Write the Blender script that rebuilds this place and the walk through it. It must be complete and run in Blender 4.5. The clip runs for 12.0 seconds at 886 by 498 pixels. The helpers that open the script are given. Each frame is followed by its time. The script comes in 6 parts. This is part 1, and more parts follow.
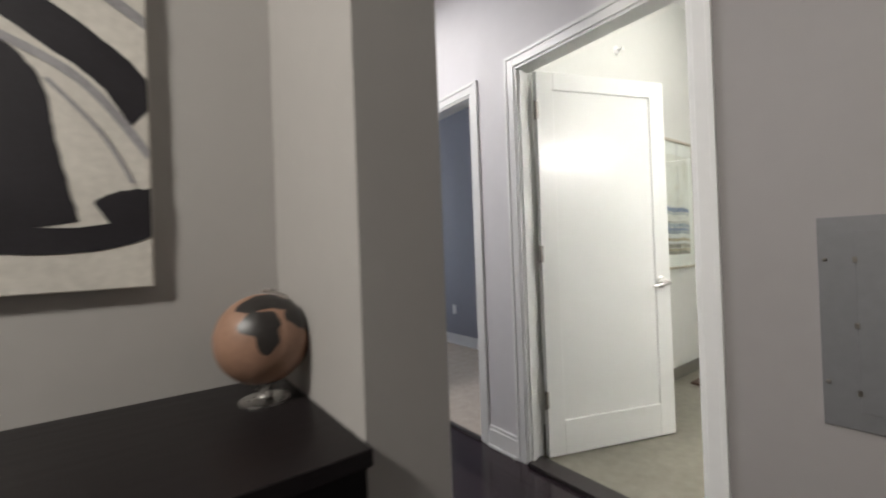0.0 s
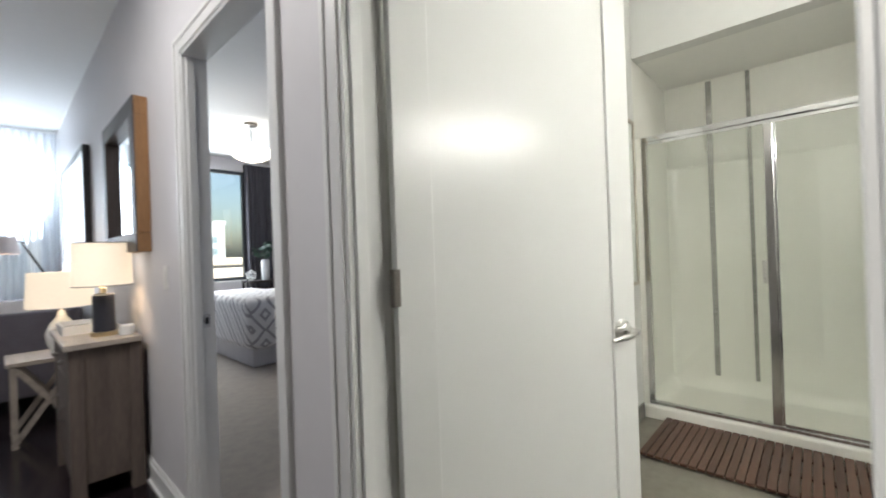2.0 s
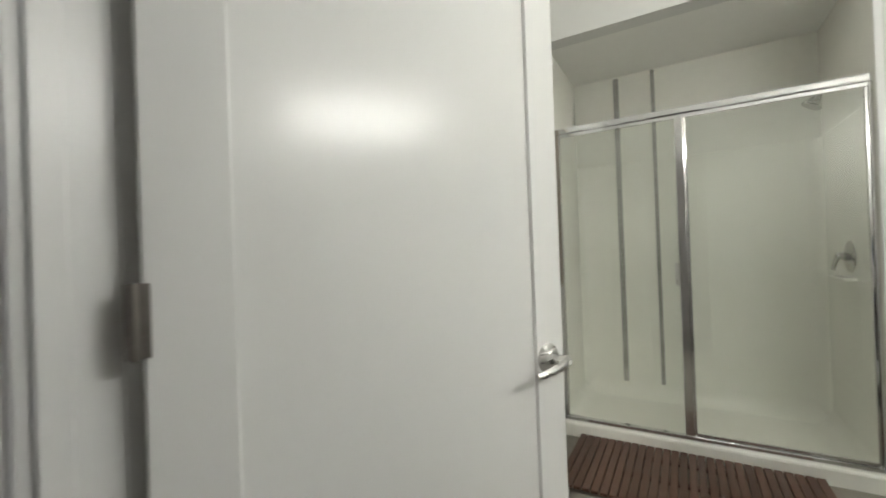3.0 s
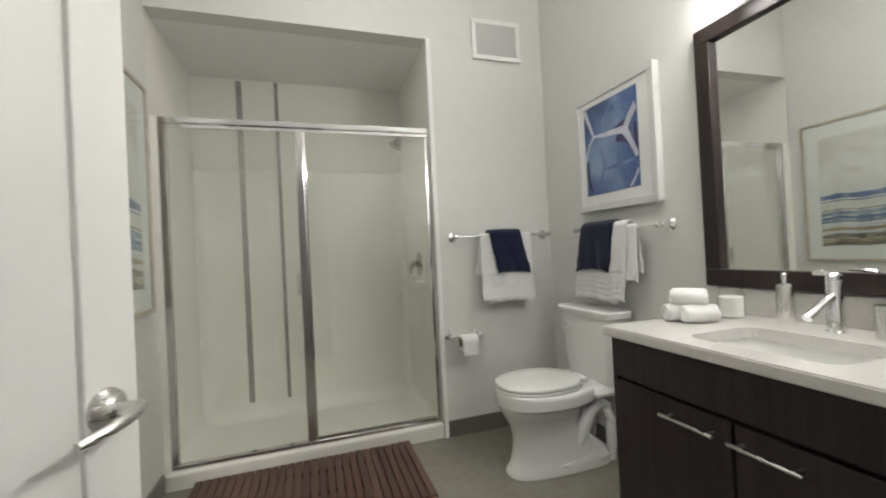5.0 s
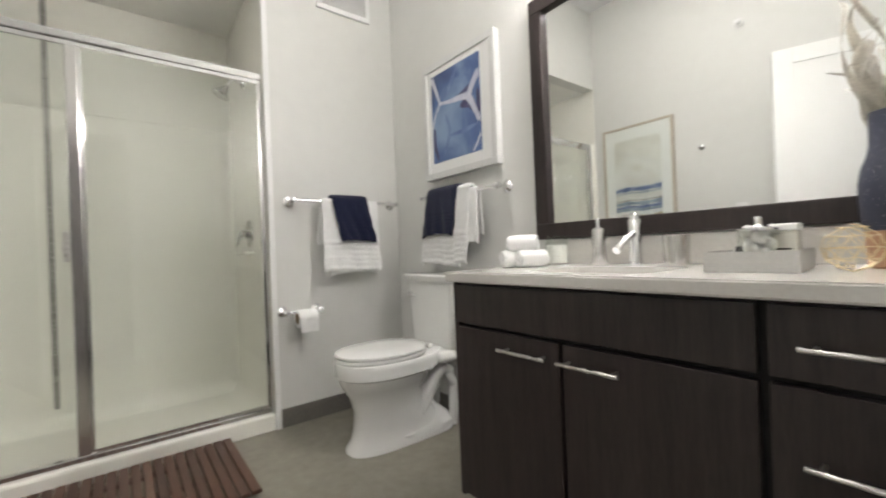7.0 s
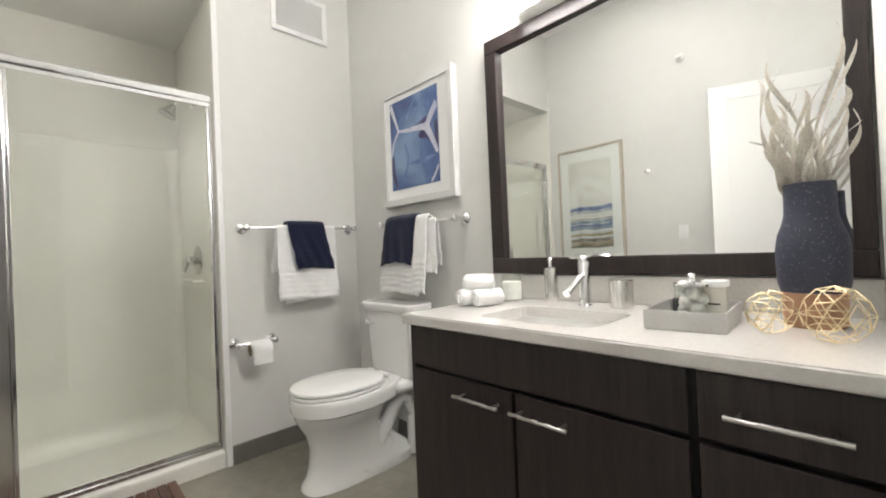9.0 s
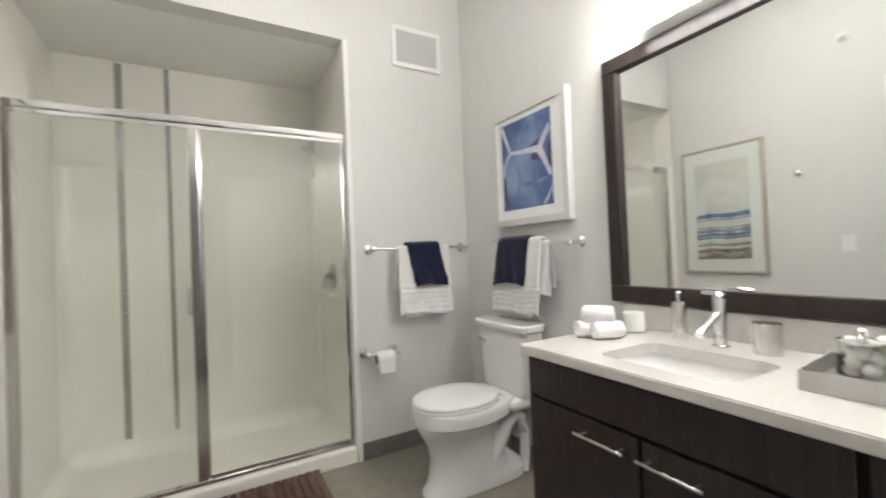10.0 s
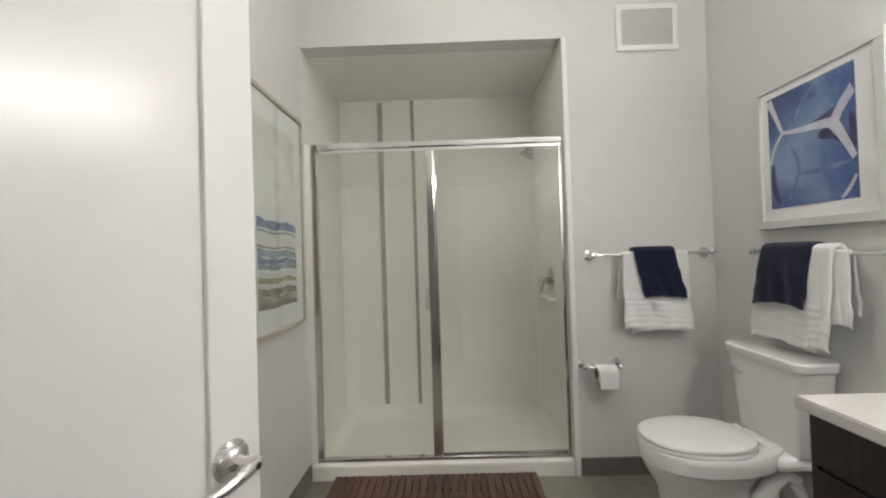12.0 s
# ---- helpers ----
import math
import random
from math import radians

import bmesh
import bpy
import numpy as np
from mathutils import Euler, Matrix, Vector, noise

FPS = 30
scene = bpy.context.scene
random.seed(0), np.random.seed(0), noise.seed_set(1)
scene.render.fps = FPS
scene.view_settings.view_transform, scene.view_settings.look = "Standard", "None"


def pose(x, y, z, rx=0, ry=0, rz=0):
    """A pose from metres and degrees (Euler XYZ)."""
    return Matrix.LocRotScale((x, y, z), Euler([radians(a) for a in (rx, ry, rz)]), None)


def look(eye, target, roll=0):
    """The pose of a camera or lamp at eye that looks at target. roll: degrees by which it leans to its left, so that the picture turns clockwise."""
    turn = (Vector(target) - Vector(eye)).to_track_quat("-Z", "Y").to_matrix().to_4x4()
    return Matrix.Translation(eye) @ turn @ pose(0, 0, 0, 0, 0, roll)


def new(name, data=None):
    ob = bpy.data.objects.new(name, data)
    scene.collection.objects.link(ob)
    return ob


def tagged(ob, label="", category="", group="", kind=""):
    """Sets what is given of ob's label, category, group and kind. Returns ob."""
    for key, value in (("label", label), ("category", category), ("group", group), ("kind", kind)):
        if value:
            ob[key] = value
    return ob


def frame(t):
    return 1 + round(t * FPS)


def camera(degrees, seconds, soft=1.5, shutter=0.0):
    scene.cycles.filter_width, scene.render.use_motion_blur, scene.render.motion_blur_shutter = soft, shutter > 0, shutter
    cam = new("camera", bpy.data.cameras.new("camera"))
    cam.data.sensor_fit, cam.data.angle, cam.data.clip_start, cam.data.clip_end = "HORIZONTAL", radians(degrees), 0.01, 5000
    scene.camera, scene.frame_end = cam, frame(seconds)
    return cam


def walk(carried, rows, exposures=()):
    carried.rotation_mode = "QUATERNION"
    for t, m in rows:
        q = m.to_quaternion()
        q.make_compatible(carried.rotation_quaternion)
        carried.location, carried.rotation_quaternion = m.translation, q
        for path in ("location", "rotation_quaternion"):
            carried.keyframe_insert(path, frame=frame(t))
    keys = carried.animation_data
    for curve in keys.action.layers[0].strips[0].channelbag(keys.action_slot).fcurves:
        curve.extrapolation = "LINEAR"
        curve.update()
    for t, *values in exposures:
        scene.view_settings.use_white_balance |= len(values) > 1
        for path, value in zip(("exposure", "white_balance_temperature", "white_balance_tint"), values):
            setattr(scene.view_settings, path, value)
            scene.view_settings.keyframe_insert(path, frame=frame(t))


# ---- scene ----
cam = camera(94.7, 12.0, 1.9, 0.45)
PATH = [
    (0, (0.468, 0.446, 1.174), (1.661, 2.051, 1.184), -2.1),
    (0.5, (0.742, 0.598, 1.197), (2.099, 2.068, 1.212), -2.1),
    (1, (1.047, 0.769, 1.190), (2.464, 2.18, 1.205), -2.1),
    (1.5, (1.323, 0.95, 1.215), (2.745, 2.356, 1.215), -2.1),
    (2, (1.566, 1.15, 1.228), (3.043, 2.498, 1.233), -2.0),
    (2.5, (1.774, 1.261, 1.222), (3.383, 2.449, 1.228), -2.1),
    (3, (1.987, 1.341, 1.21), (3.711, 2.354, 1.22), -2.1),
    (3.5, (2.068, 1.360, 1.216), (3.939, 2.069, 1.234), -2.0),
    (3.7, (2.085, 1.355, 1.217), (4.024, 1.842, 1.245), -2.2),
    (5.3, (2.19, 1.285, 1.138), (4.066, 0.593, 1.157), -2.7),
    (5.5, (2.22, 1.27, 1.109), (4.092, 0.568, 1.131), -2.6),
    (6, (2.262, 1.231, 1.032), (4.107, 0.46, 1.045), -2.6),
    (6.5, (2.269, 1.204, 0.979), (4.013, 0.227, 0.992), -2.5),
    (7, (2.274, 1.199, 0.956), (3.841, -0.043, 0.961), -2.3),
    (7.2, (2.271, 1.204, 0.948), (3.767, -0.123, 0.952), -2.4),
    (9, (2.25, 1.191, 1.087), (3.693, -0.193, 1.104), -2.4),
    (9.5, (2.231, 1.243, 1.161), (3.783, -0.019, 1.182), -2.6),
    (10, (2.229, 1.274, 1.216), (3.968, 0.286, 1.242), -2.4),
    (10.5, (2.245, 1.26, 1.235), (4.15, 0.651, 1.264), -2.3),
    (11, (2.256, 1.236, 1.259), (4.236, 0.951, 1.284), -2.1),
    (11.5, (2.266, 1.228, 1.275), (4.264, 1.135, 1.297), -2.0),
    (12, (2.256, 1.239, 1.289), (4.256, 1.269, 1.32), -1.8),
]
walk(cam, [(t, look(eye, target, roll)) for t, eye, target, roll in PATH], [(0.0, 2.1, 6500, 8), (1.5, 1.98, 6500, 7), (2.5, 1.80, 6500, 6), (3.6, 1.40, 6500, 6), (5.3, 1.64, 6500, 10), (7.2, 1.98, 6500, 12), (9.0, 2.06, 6500, 12), (12.0, 1.58, 6500, 13)])

# ---- light ----
world = bpy.data.worlds.new("sky")
scene.world = world
world.use_nodes = True
wn = world.node_tree.nodes
sky = wn.new("ShaderNodeTexSky")
sky.sky_type = "NISHITA"
sky.sun_disc = False
sky.dust_density = 3.0
sky.ozone_density = 0.6
sky.sun_elevation = radians(35)
sky.sun_rotation = radians(180)
wn["Background"].inputs["Strength"].default_value = 0.05
world.node_tree.links.new(sky.outputs[0], wn["Background"].inputs["Color"])


def lamp(name, kind, m, power, colour, size=0.1, size_y=None):
    data = bpy.data.lights.new(name, kind)
    data.energy, data.color = power, colour
    if kind == "AREA":
        data.size = size
        if size_y:
            data.shape, data.size_y = "RECTANGLE", size_y
    elif kind == "POINT":
        data.shadow_soft_size = size
    ob = new(name, data)
    ob.matrix_world = m
    return ob


# Unseen lamp added left of the entry; the niche shading sets its side.
lamp("entry_fill", "AREA", look((-1.35, 0.62, 2.86), (0.4, 0.55, 0.7)), 22.5, (1.0, 0.94, 0.87), 0.3, 0.3)
# Broad fill added under the hall ceiling; no fitting is known there.
lamp("hall_fill", "AREA", look((1.0, 2.9, 2.86), (1.1, 2.8, 0)), 10, (1.0, 0.95, 0.95), 0.9, 0.9)
# Added fill with no fitting behind it; evens out the bathroom brightness.
lamp("bath_fill", "AREA", look((3.5, 1.05, 3.28), (3.5, 1.05, 0)), 3.8, (1.0, 0.965, 0.91), 0.45, 0.45)
lamp("living_window_light", "AREA", look((1.5, 8.33, 1.75), (1.1, 4, 2.5)), 19, (0.80, 0.88, 1.0), 1.0, 1.7)
lamp("bedroom_window_light", "AREA", look((3.6, 8.33, 1.75), (3.6, 4, 1.4)), 26, (0.84, 0.91, 1.0), 1.5, 1.7)
sun = lamp("sun", "SUN", look((0, -10, 7), (0, 0, 0)), 2.6, (1.0, 0.95, 0.88))
sun.data.angle = radians(0.5)

# ---- materials ----


def node_mat(name, colour, rough=0.5, metal=0.0, vary=0.06, scale=6.0, bump=0.0, bump_scale=120.0, coat=0.0, stretch=(1, 1, 1), spec=0.5, sheen=0.0, piece=0.0):
    """A surface with variation at two scales, fine relief and, for pieces, a shift of tone from piece to piece."""
    m = bpy.data.materials.new(name)
    m.use_nodes = True
    n, l = m.node_tree.nodes, m.node_tree.links
    b = n["Principled BSDF"]
    b.inputs["Roughness"].default_value = rough
    b.inputs["Metallic"].default_value = metal
    b.inputs["Coat Weight"].default_value = coat
    b.inputs["Specular IOR Level"].default_value = spec
    b.inputs["Sheen Weight"].default_value = sheen
    co = n.new("ShaderNodeTexCoord")
    mp = n.new("ShaderNodeMapping")
    mp.inputs["Scale"].default_value = stretch
    l.new(co.outputs["Object"], mp.inputs["Vector"])
    n1 = n.new("ShaderNodeTexNoise")
    n1.inputs["Scale"].default_value, n1.inputs["Detail"].default_value = scale, 6
    l.new(mp.outputs[0], n1.inputs["Vector"])
    n2 = n.new("ShaderNodeTexNoise")
    n2.inputs["Scale"].default_value, n2.inputs["Detail"].default_value = scale * 9, 4
    l.new(mp.outputs[0], n2.inputs["Vector"])
    add = n.new("ShaderNodeMath")
    add.operation = "ADD"
    l.new(n1.outputs["Fac"], add.inputs[0])
    l.new(n2.outputs["Fac"], add.inputs[1])
    tone = add.outputs[0]
    if piece:
        info = n.new("ShaderNodeObjectInfo")
        pm = n.new("ShaderNodeMath")
        pm.operation = "MULTIPLY_ADD"
        pm.inputs[1].default_value, pm.inputs[2].default_value = piece * 2, -piece
        l.new(info.outputs["Random"], pm.inputs[0])
        a2 = n.new("ShaderNodeMath")
        a2.operation = "ADD"
        l.new(tone, a2.inputs[0])
        l.new(pm.outputs[0], a2.inputs[1])
        tone = a2.outputs[0]
    r = n.new("ShaderNodeMapRange")
    r.inputs["From Min"].default_value, r.inputs["From Max"].default_value = 0.5, 1.5
    r.inputs["To Min"].default_value, r.inputs["To Max"].default_value = 1 - vary * 2, 1 + vary * 2
    l.new(tone, r.inputs["Value"])
    mix = n.new("ShaderNodeVectorMath")
    mix.operation = "SCALE"
    mix.inputs[0].default_value = colour
    l.new(r.outputs[0], mix.inputs["Scale"])
    l.new(mix.outputs[0], b.inputs["Base Color"])
    rr = n.new("ShaderNodeMapRange")
    rr.inputs["To Min"].default_value, rr.inputs["To Max"].default_value = rough * 0.85, min(1, rough * 1.15)
    l.new(n1.outputs["Fac"], rr.inputs["Value"])
    l.new(rr.outputs[0], b.inputs["Roughness"])
    if bump:
        n3 = n.new("ShaderNodeTexNoise")
        n3.inputs["Scale"].default_value, n3.inputs["Detail"].default_value = bump_scale, 3
        l.new(mp.outputs[0], n3.inputs["Vector"])
        bp = n.new("ShaderNodeBump")
        bp.inputs["Strength"].default_value, bp.inputs["Distance"].default_value = bump, 0.002
        l.new(n3.outputs["Fac"], bp.inputs["Height"])
        l.new(bp.outputs[0], b.inputs["Normal"])
    return m


def glow(name, colour, strength):
    m = node_mat(name, colour, 0.6)
    b = m.node_tree.nodes["Principled BSDF"]
    b.inputs["Emission Color"].default_value = (*colour, 1)
    b.inputs["Emission Strength"].default_value = strength
    return m


def glass_mat(name, tint=(0.975, 0.988, 0.975), rough=0.0):
    """Thin clear glass: a faint mirror over what shows through."""
    m = bpy.data.materials.new(name)
    m.use_nodes = True
    n, l = m.node_tree.nodes, m.node_tree.links
    n.remove(n["Principled BSDF"])
    tr, gl, mx, fr = n.new("ShaderNodeBsdfTransparent"), n.new("ShaderNodeBsdfGlossy"), n.new("ShaderNodeMixShader"), n.new("ShaderNodeLayerWeight")
    pw, ad = n.new("ShaderNodeMath"), n.new("ShaderNodeMath")
    pw.operation, ad.operation = "POWER", "MULTIPLY_ADD"
    pw.inputs[1].default_value, ad.inputs[1].default_value, ad.inputs[2].default_value = 5.0, 0.6, 0.055
    tr.inputs[0].default_value = (*tint, 1)
    gl.inputs["Roughness"].default_value = rough
    fr.inputs[0].default_value = 0.5
    l.new(fr.outputs["Facing"], pw.inputs[0])
    l.new(pw.outputs[0], ad.inputs[0])
    l.new(ad.outputs[0], mx.inputs[0])
    l.new(tr.outputs[0], mx.inputs[1])
    l.new(gl.outputs[0], mx.inputs[2])
    l.new(mx.outputs[0], n["Material Output"].inputs[0])
    return m


wall_white = node_mat("wall_paint_white", (0.70, 0.685, 0.70), 0.55, vary=0.015, scale=1.5, bump=0.12, bump_scale=260)
wall_greige = node_mat("wall_paint_greige", (0.40, 0.385, 0.37), 0.6, vary=0.015, scale=1.5, bump=0.12, bump_scale=260)
wall_bath = node_mat("wall_paint_pale_grey", (0.66, 0.66, 0.635), 0.55, vary=0.015, scale=1.5, bump=0.12, bump_scale=260)
wall_bed = node_mat("wall_paint_blue_grey", (0.30, 0.31, 0.36), 0.6, vary=0.02, scale=1.5, bump=0.1, bump_scale=260)
wall_navy = node_mat("wall_paint_navy", (0.025, 0.035, 0.075), 0.55, vary=0.03, scale=1.5, bump=0.1, bump_scale=260)
ceil_mat = node_mat("ceiling_paint", (0.78, 0.78, 0.775), 0.8, vary=0.01, scale=2, bump=0.1, bump_scale=200)
trim_white = node_mat("trim_paint_gloss_white", (0.80, 0.80, 0.79), 0.32, vary=0.012, scale=4, bump=0.04, bump_scale=60)
door_white = node_mat("door_paint_satin_white", (0.83, 0.83, 0.815), 0.24, vary=0.005, scale=1.2, bump=0.05, bump_scale=40, spec=0.5)
floor_wood = node_mat("espresso_wood_floor", (0.020, 0.014, 0.017), 0.16, vary=0.25, scale=5, bump=0.12, bump_scale=40, stretch=(6, 0.6, 1), piece=0.35)
concrete = node_mat("polished_concrete", (0.225, 0.21, 0.172), 0.30, vary=0.14, scale=2.2, bump=0.06, bump_scale=30)
carpet = node_mat("beige_carpet", (0.42, 0.37, 0.32), 0.95, vary=0.10, scale=14, bump=0.9, bump_scale=420, spec=0.1)
acrylic = node_mat("shower_acrylic_white", (0.86, 0.85, 0.79), 0.22, vary=0.012, scale=2, bump=0.02, bump_scale=20)
satin_steel = node_mat("satin_steel", (0.66, 0.65, 0.63), 0.24, 1.0, vary=0.01, scale=3)
chrome = node_mat("chrome", (0.80, 0.80, 0.81), 0.09, 1.0, vary=0.02)
soft_chrome = node_mat("soft_chrome", (0.72, 0.71, 0.70), 0.19, 1.0, vary=0.04, scale=8)
brushed = node_mat("brushed_nickel", (0.62, 0.61, 0.59), 0.28, 1.0, vary=0.04, scale=30, stretch=(1, 1, 8))
hinge_mat = node_mat("aged_nickel_hinge", (0.26, 0.24, 0.22), 0.4, 1.0, vary=0.08, scale=30)
porcelain = node_mat("white_porcelain", (0.80, 0.80, 0.78), 0.08, vary=0.01, scale=2, coat=0.4)
espresso = node_mat("espresso_stained_wood", (0.025, 0.0175, 0.0165), 0.38, vary=0.35, scale=5, bump=0.1, bump_scale=60, stretch=(8, 8, 0.5), spec=0.42)
quartz = node_mat("cream_quartz_top", (0.58, 0.565, 0.535), 0.14, vary=0.05, scale=110, bump=0.0)
glass = glass_mat("clear_glass")
mirror_mat = node_mat("mirror_silver", (0.90, 0.91, 0.90), 0.01, 1.0, vary=0.0)
towel_white = node_mat("white_terry", (0.80, 0.80, 0.79), 0.95, vary=0.04, scale=30, bump=1.0, bump_scale=500, spec=0.1, sheen=0.3)
towel_navy = node_mat("navy_terry", (0.014, 0.017, 0.042), 0.95, vary=0.12, scale=30, bump=1.0, bump_scale=500, spec=0.1, sheen=0.15)
teak = node_mat("oiled_teak_slat", (0.105, 0.054, 0.036), 0.5, vary=0.22, scale=7, bump=0.2, bump_scale=90, stretch=(0.6, 9, 9), piece=0.25)

# ---- building helpers ----


def part(name, bm, material, parent=None, label="", smooth=False, bevel=0.0, segments=2):
    """Links a bmesh as one mesh object, under a thing if one is given."""
    if bevel:
        bmesh.ops.bevel(bm, geom=[e for e in bm.edges if len(e.link_faces) == 2 and e.calc_face_angle(0) > 0.6], offset=bevel, segments=segments, affect="EDGES", profile=0.5, clamp_overlap=True)
    bmesh.ops.recalc_face_normals(bm, faces=bm.faces)
    me = bpy.data.meshes.new(name)
    bm.to_mesh(me)
    bm.free()
    me.materials.append(material)
    if smooth:
        for p in me.polygons:
            p.use_smooth = True
        me.set_sharp_from_angle(angle=radians(40))
    ob = new(name, me)
    if parent:
        ob.parent = parent
    if label:
        ob["label"] = label
    return ob


def box(x0, x1, y0, y1, z0, z1, bm=None):
    bm = bm or bmesh.new()
    m = Matrix.Translation(((x0 + x1) / 2, (y0 + y1) / 2, (z0 + z1) / 2)) @ Matrix.Diagonal((abs(x1 - x0), abs(y1 - y0), abs(z1 - z0), 1))
    bmesh.ops.create_cube(bm, size=1, matrix=m)
    return bm


def tube(a, b, r, r2=None, n=20, bm=None, caps=True):
    bm = bm or bmesh.new()
    a, b = Vector(a), Vector(b)
    m = Matrix.Translation((a + b) / 2) @ (b - a).to_track_quat("Z", "Y").to_matrix().to_4x4()
    bmesh.ops.create_cone(bm, cap_ends=caps, segments=n, radius1=r, radius2=r if r2 is None else r2, depth=(b - a).length, matrix=m)
    return bm


def ball(c, r, bm=None, s=(1, 1, 1), n=20):
    bm = bm or bmesh.new()
    bmesh.ops.create_uvsphere(bm, u_segments=n, v_segments=n // 2, radius=r, matrix=Matrix.Translation(c) @ Matrix.Diagonal((*s, 1)))
    return bm


def lathe(profile, n=32, m=Matrix(), bm=None):
    """A turned solid from (radius, height) pairs round the z axis."""
    bm = bm or bmesh.new()
    rings = []
    for r, z in profile:
        rings.append([bm.verts.new(m @ Vector((r * math.cos(2 * math.pi * i / n), r * math.sin(2 * math.pi * i / n), z))) for i in range(n)])
    for a, b in zip(rings, rings[1:]):
        for i in range(n):
            bm.faces.new((a[i], a[(i + 1) % n], b[(i + 1) % n], b[i]))
    bm.faces.new(rings[0][::-1])
    bm.faces.new(rings[-1])
    return bm


def loft(rings, bm=None, caps=True):
    bm = bm or bmesh.new()
    rows = [[bm.verts.new(p) for p in ring] for ring in rings]
    for a, b in zip(rows, rows[1:]):
        for i in range(len(a)):
            j = (i + 1) % len(a)
            bm.faces.new((a[i], a[j], b[j], b[i]))
    if caps:
        bm.faces.new(rows[0][::-1])
        bm.faces.new(rows[-1])
    return bm


def sweep(points, r, n=12, bm=None):
    """A round bar along a line of points."""
    pts = [Vector(p) for p in points]
    rings = []
    up = Vector((0.01, 0.02, 1)).normalized()
    for i, p in enumerate(pts):
        d = (pts[min(i + 1, len(pts) - 1)] - pts[max(i - 1, 0)]).normalized()
        s = d.cross(up if abs(d.dot(up)) < 0.95 else Vector((1, 0, 0))).normalized()
        u = s.cross(d)
        rad = r(i / (len(pts) - 1)) if callable(r) else r
        rings.append([p + rad * (s * math.cos(2 * math.pi * k / n) + u * math.sin(2 * math.pi * k / n)) for k in range(n)])
    return loft(rings, bm)


def thing(name, label, category, group="", at=(0, 0, 0), turn=0):
    e = new(name)
    e.matrix_basis = pose(*at, 0, 0, turn)
    return tagged(e, label, category, group)


def setting(name, bm, material, label, category, bevel=0.0):
    return tagged(part(name, bm, material, bevel=bevel), label, category, kind="structure")


# ---- structure ----
HX, BX = 2.13, 2.225          # hall face and bathroom face of the shared wall
WX, WS, WN = 4.60, -0.27, 2.07   # shower wall, vanity wall, painting wall
CEIL = 2.90
BZ = 0.018                     # bathroom floor level
DY0, DY1, DH = 1.087, 1.975, 2.158  # bathroom door opening
EY0, EY1, EH = 2.337, 3.178, 2.13   # bedroom door opening
SY0, SY1, SH = 0.558, 2.07, 2.52   # shower opening
SX = 5.45                      # shower back wall


def boxes(*rows):
    bm = bmesh.new()
    for r in rows:
        box(*r, bm=bm)
    return bm


# shared wall between hall and rooms, in two skins so that each side has its own paint
MX = 2.175
hall_rows = [(-2.2, DY0, 0, CEIL), (DY1, EY0, 0, CEIL), (EY1, 8.4, 0, CEIL), (DY0, DY1, DH, CEIL), (EY0, EY1, EH, CEIL)]
setting("wall_entry_panel", box(HX, MX, -2.2, DY0, 0, CEIL), node_mat("wall_paint_taupe", (0.335, 0.316, 0.312), 0.6, vary=0.015, scale=1.5, bump=0.12, bump_scale=260), "taupe painted entry wall beside the bathroom door", "wall")
setting("wall_hall", boxes(*[(HX, MX, *r) for r in hall_rows[1:]]), wall_white, "pale white painted hall wall with two doorways", "wall")
setting("wall_bath_door", boxes((MX, BX, WS, DY0, 0, 3.30), (MX, BX, DY1, WN, 0, 3.30), (MX, BX, DY0, DY1, DH, 3.30)), wall_bath, "pale grey bathroom wall round the doorway", "wall")
setting("wall_vanity", box(MX, WX + 0.12, WS - 0.12, WS, 0, 3.30), wall_bath, "pale grey painted wall behind the vanity", "wall")
setting("wall_painting", box(BX, WX, WN, WN + 0.06, 0, 3.30), wall_bath, "pale grey bathroom wall with a framed print", "wall")
setting("wall_shower", boxes((WX, WX + 0.12, WS, SY0 - 0.02, 0, 3.30), (WX, WX + 0.12, SY0 - 0.02, SY1 + 0.06, SH, 3.30)), wall_bath, "pale grey wall round the shower recess", "wall")
setting("wall_bedroom_near", boxes((BX, 5.6, WN + 0.06, WN + 0.12, 0, CEIL)), wall_bed, "blue-grey bedroom wall", "wall")
setting("wall_bedroom_door", boxes((MX, BX, WN, EY0, 0, CEIL), (MX, BX, EY1, 8.4, 0, CEIL), (MX, BX, EY0, EY1, EH, CEIL)), wall_bed, "blue-grey bedroom wall round the doorway", "wall")
setting("wall_bedroom_closet", box(3.64, 5.6, WN + 0.12, 4.78, 0, CEIL), wall_bed, "blue-grey bedroom closet wall with an outer corner", "wall")
setting("wall_bedroom_navy", box(5.2, 5.3, 4.78, 8.4, 0, CEIL), wall_navy, "dark navy accent wall behind the bed", "wall")
setting("wall_panel_end", box(-2.2, HX, -2.3, -2.2, 0, CEIL), wall_greige, "greige painted entry wall", "wall")
setting("wall_entry", box(-2.3, -2.2, -2.3, 1.81, 0, CEIL), wall_greige, "greige painted entry wall", "wall")
setting("wall_niche", boxes((-2.2, 0.82, 1.81, 1.93, 0, CEIL), (0.82, 1.03, 1.2, 1.93, 0, CEIL)), wall_greige, "greige painted niche wall with a short wing wall", "wall")
setting("wall_living_side", box(-2.3, -2.2, 1.93, 8.4, 0, CEIL), wall_white, "white painted living room wall", "wall")
setting("floor_hall", box(-2.2, HX, -2.2, 8.4, -0.12, -0.02), node_mat("floor_joint_black", (0.006, 0.005, 0.006), 0.5), "dark subfloor under the planks", "floor")
setting("floor_bath", box(HX, 5.6, WS, WN + 0.1, -0.12, BZ), concrete, "polished grey-brown concrete bathroom floor", "floor")
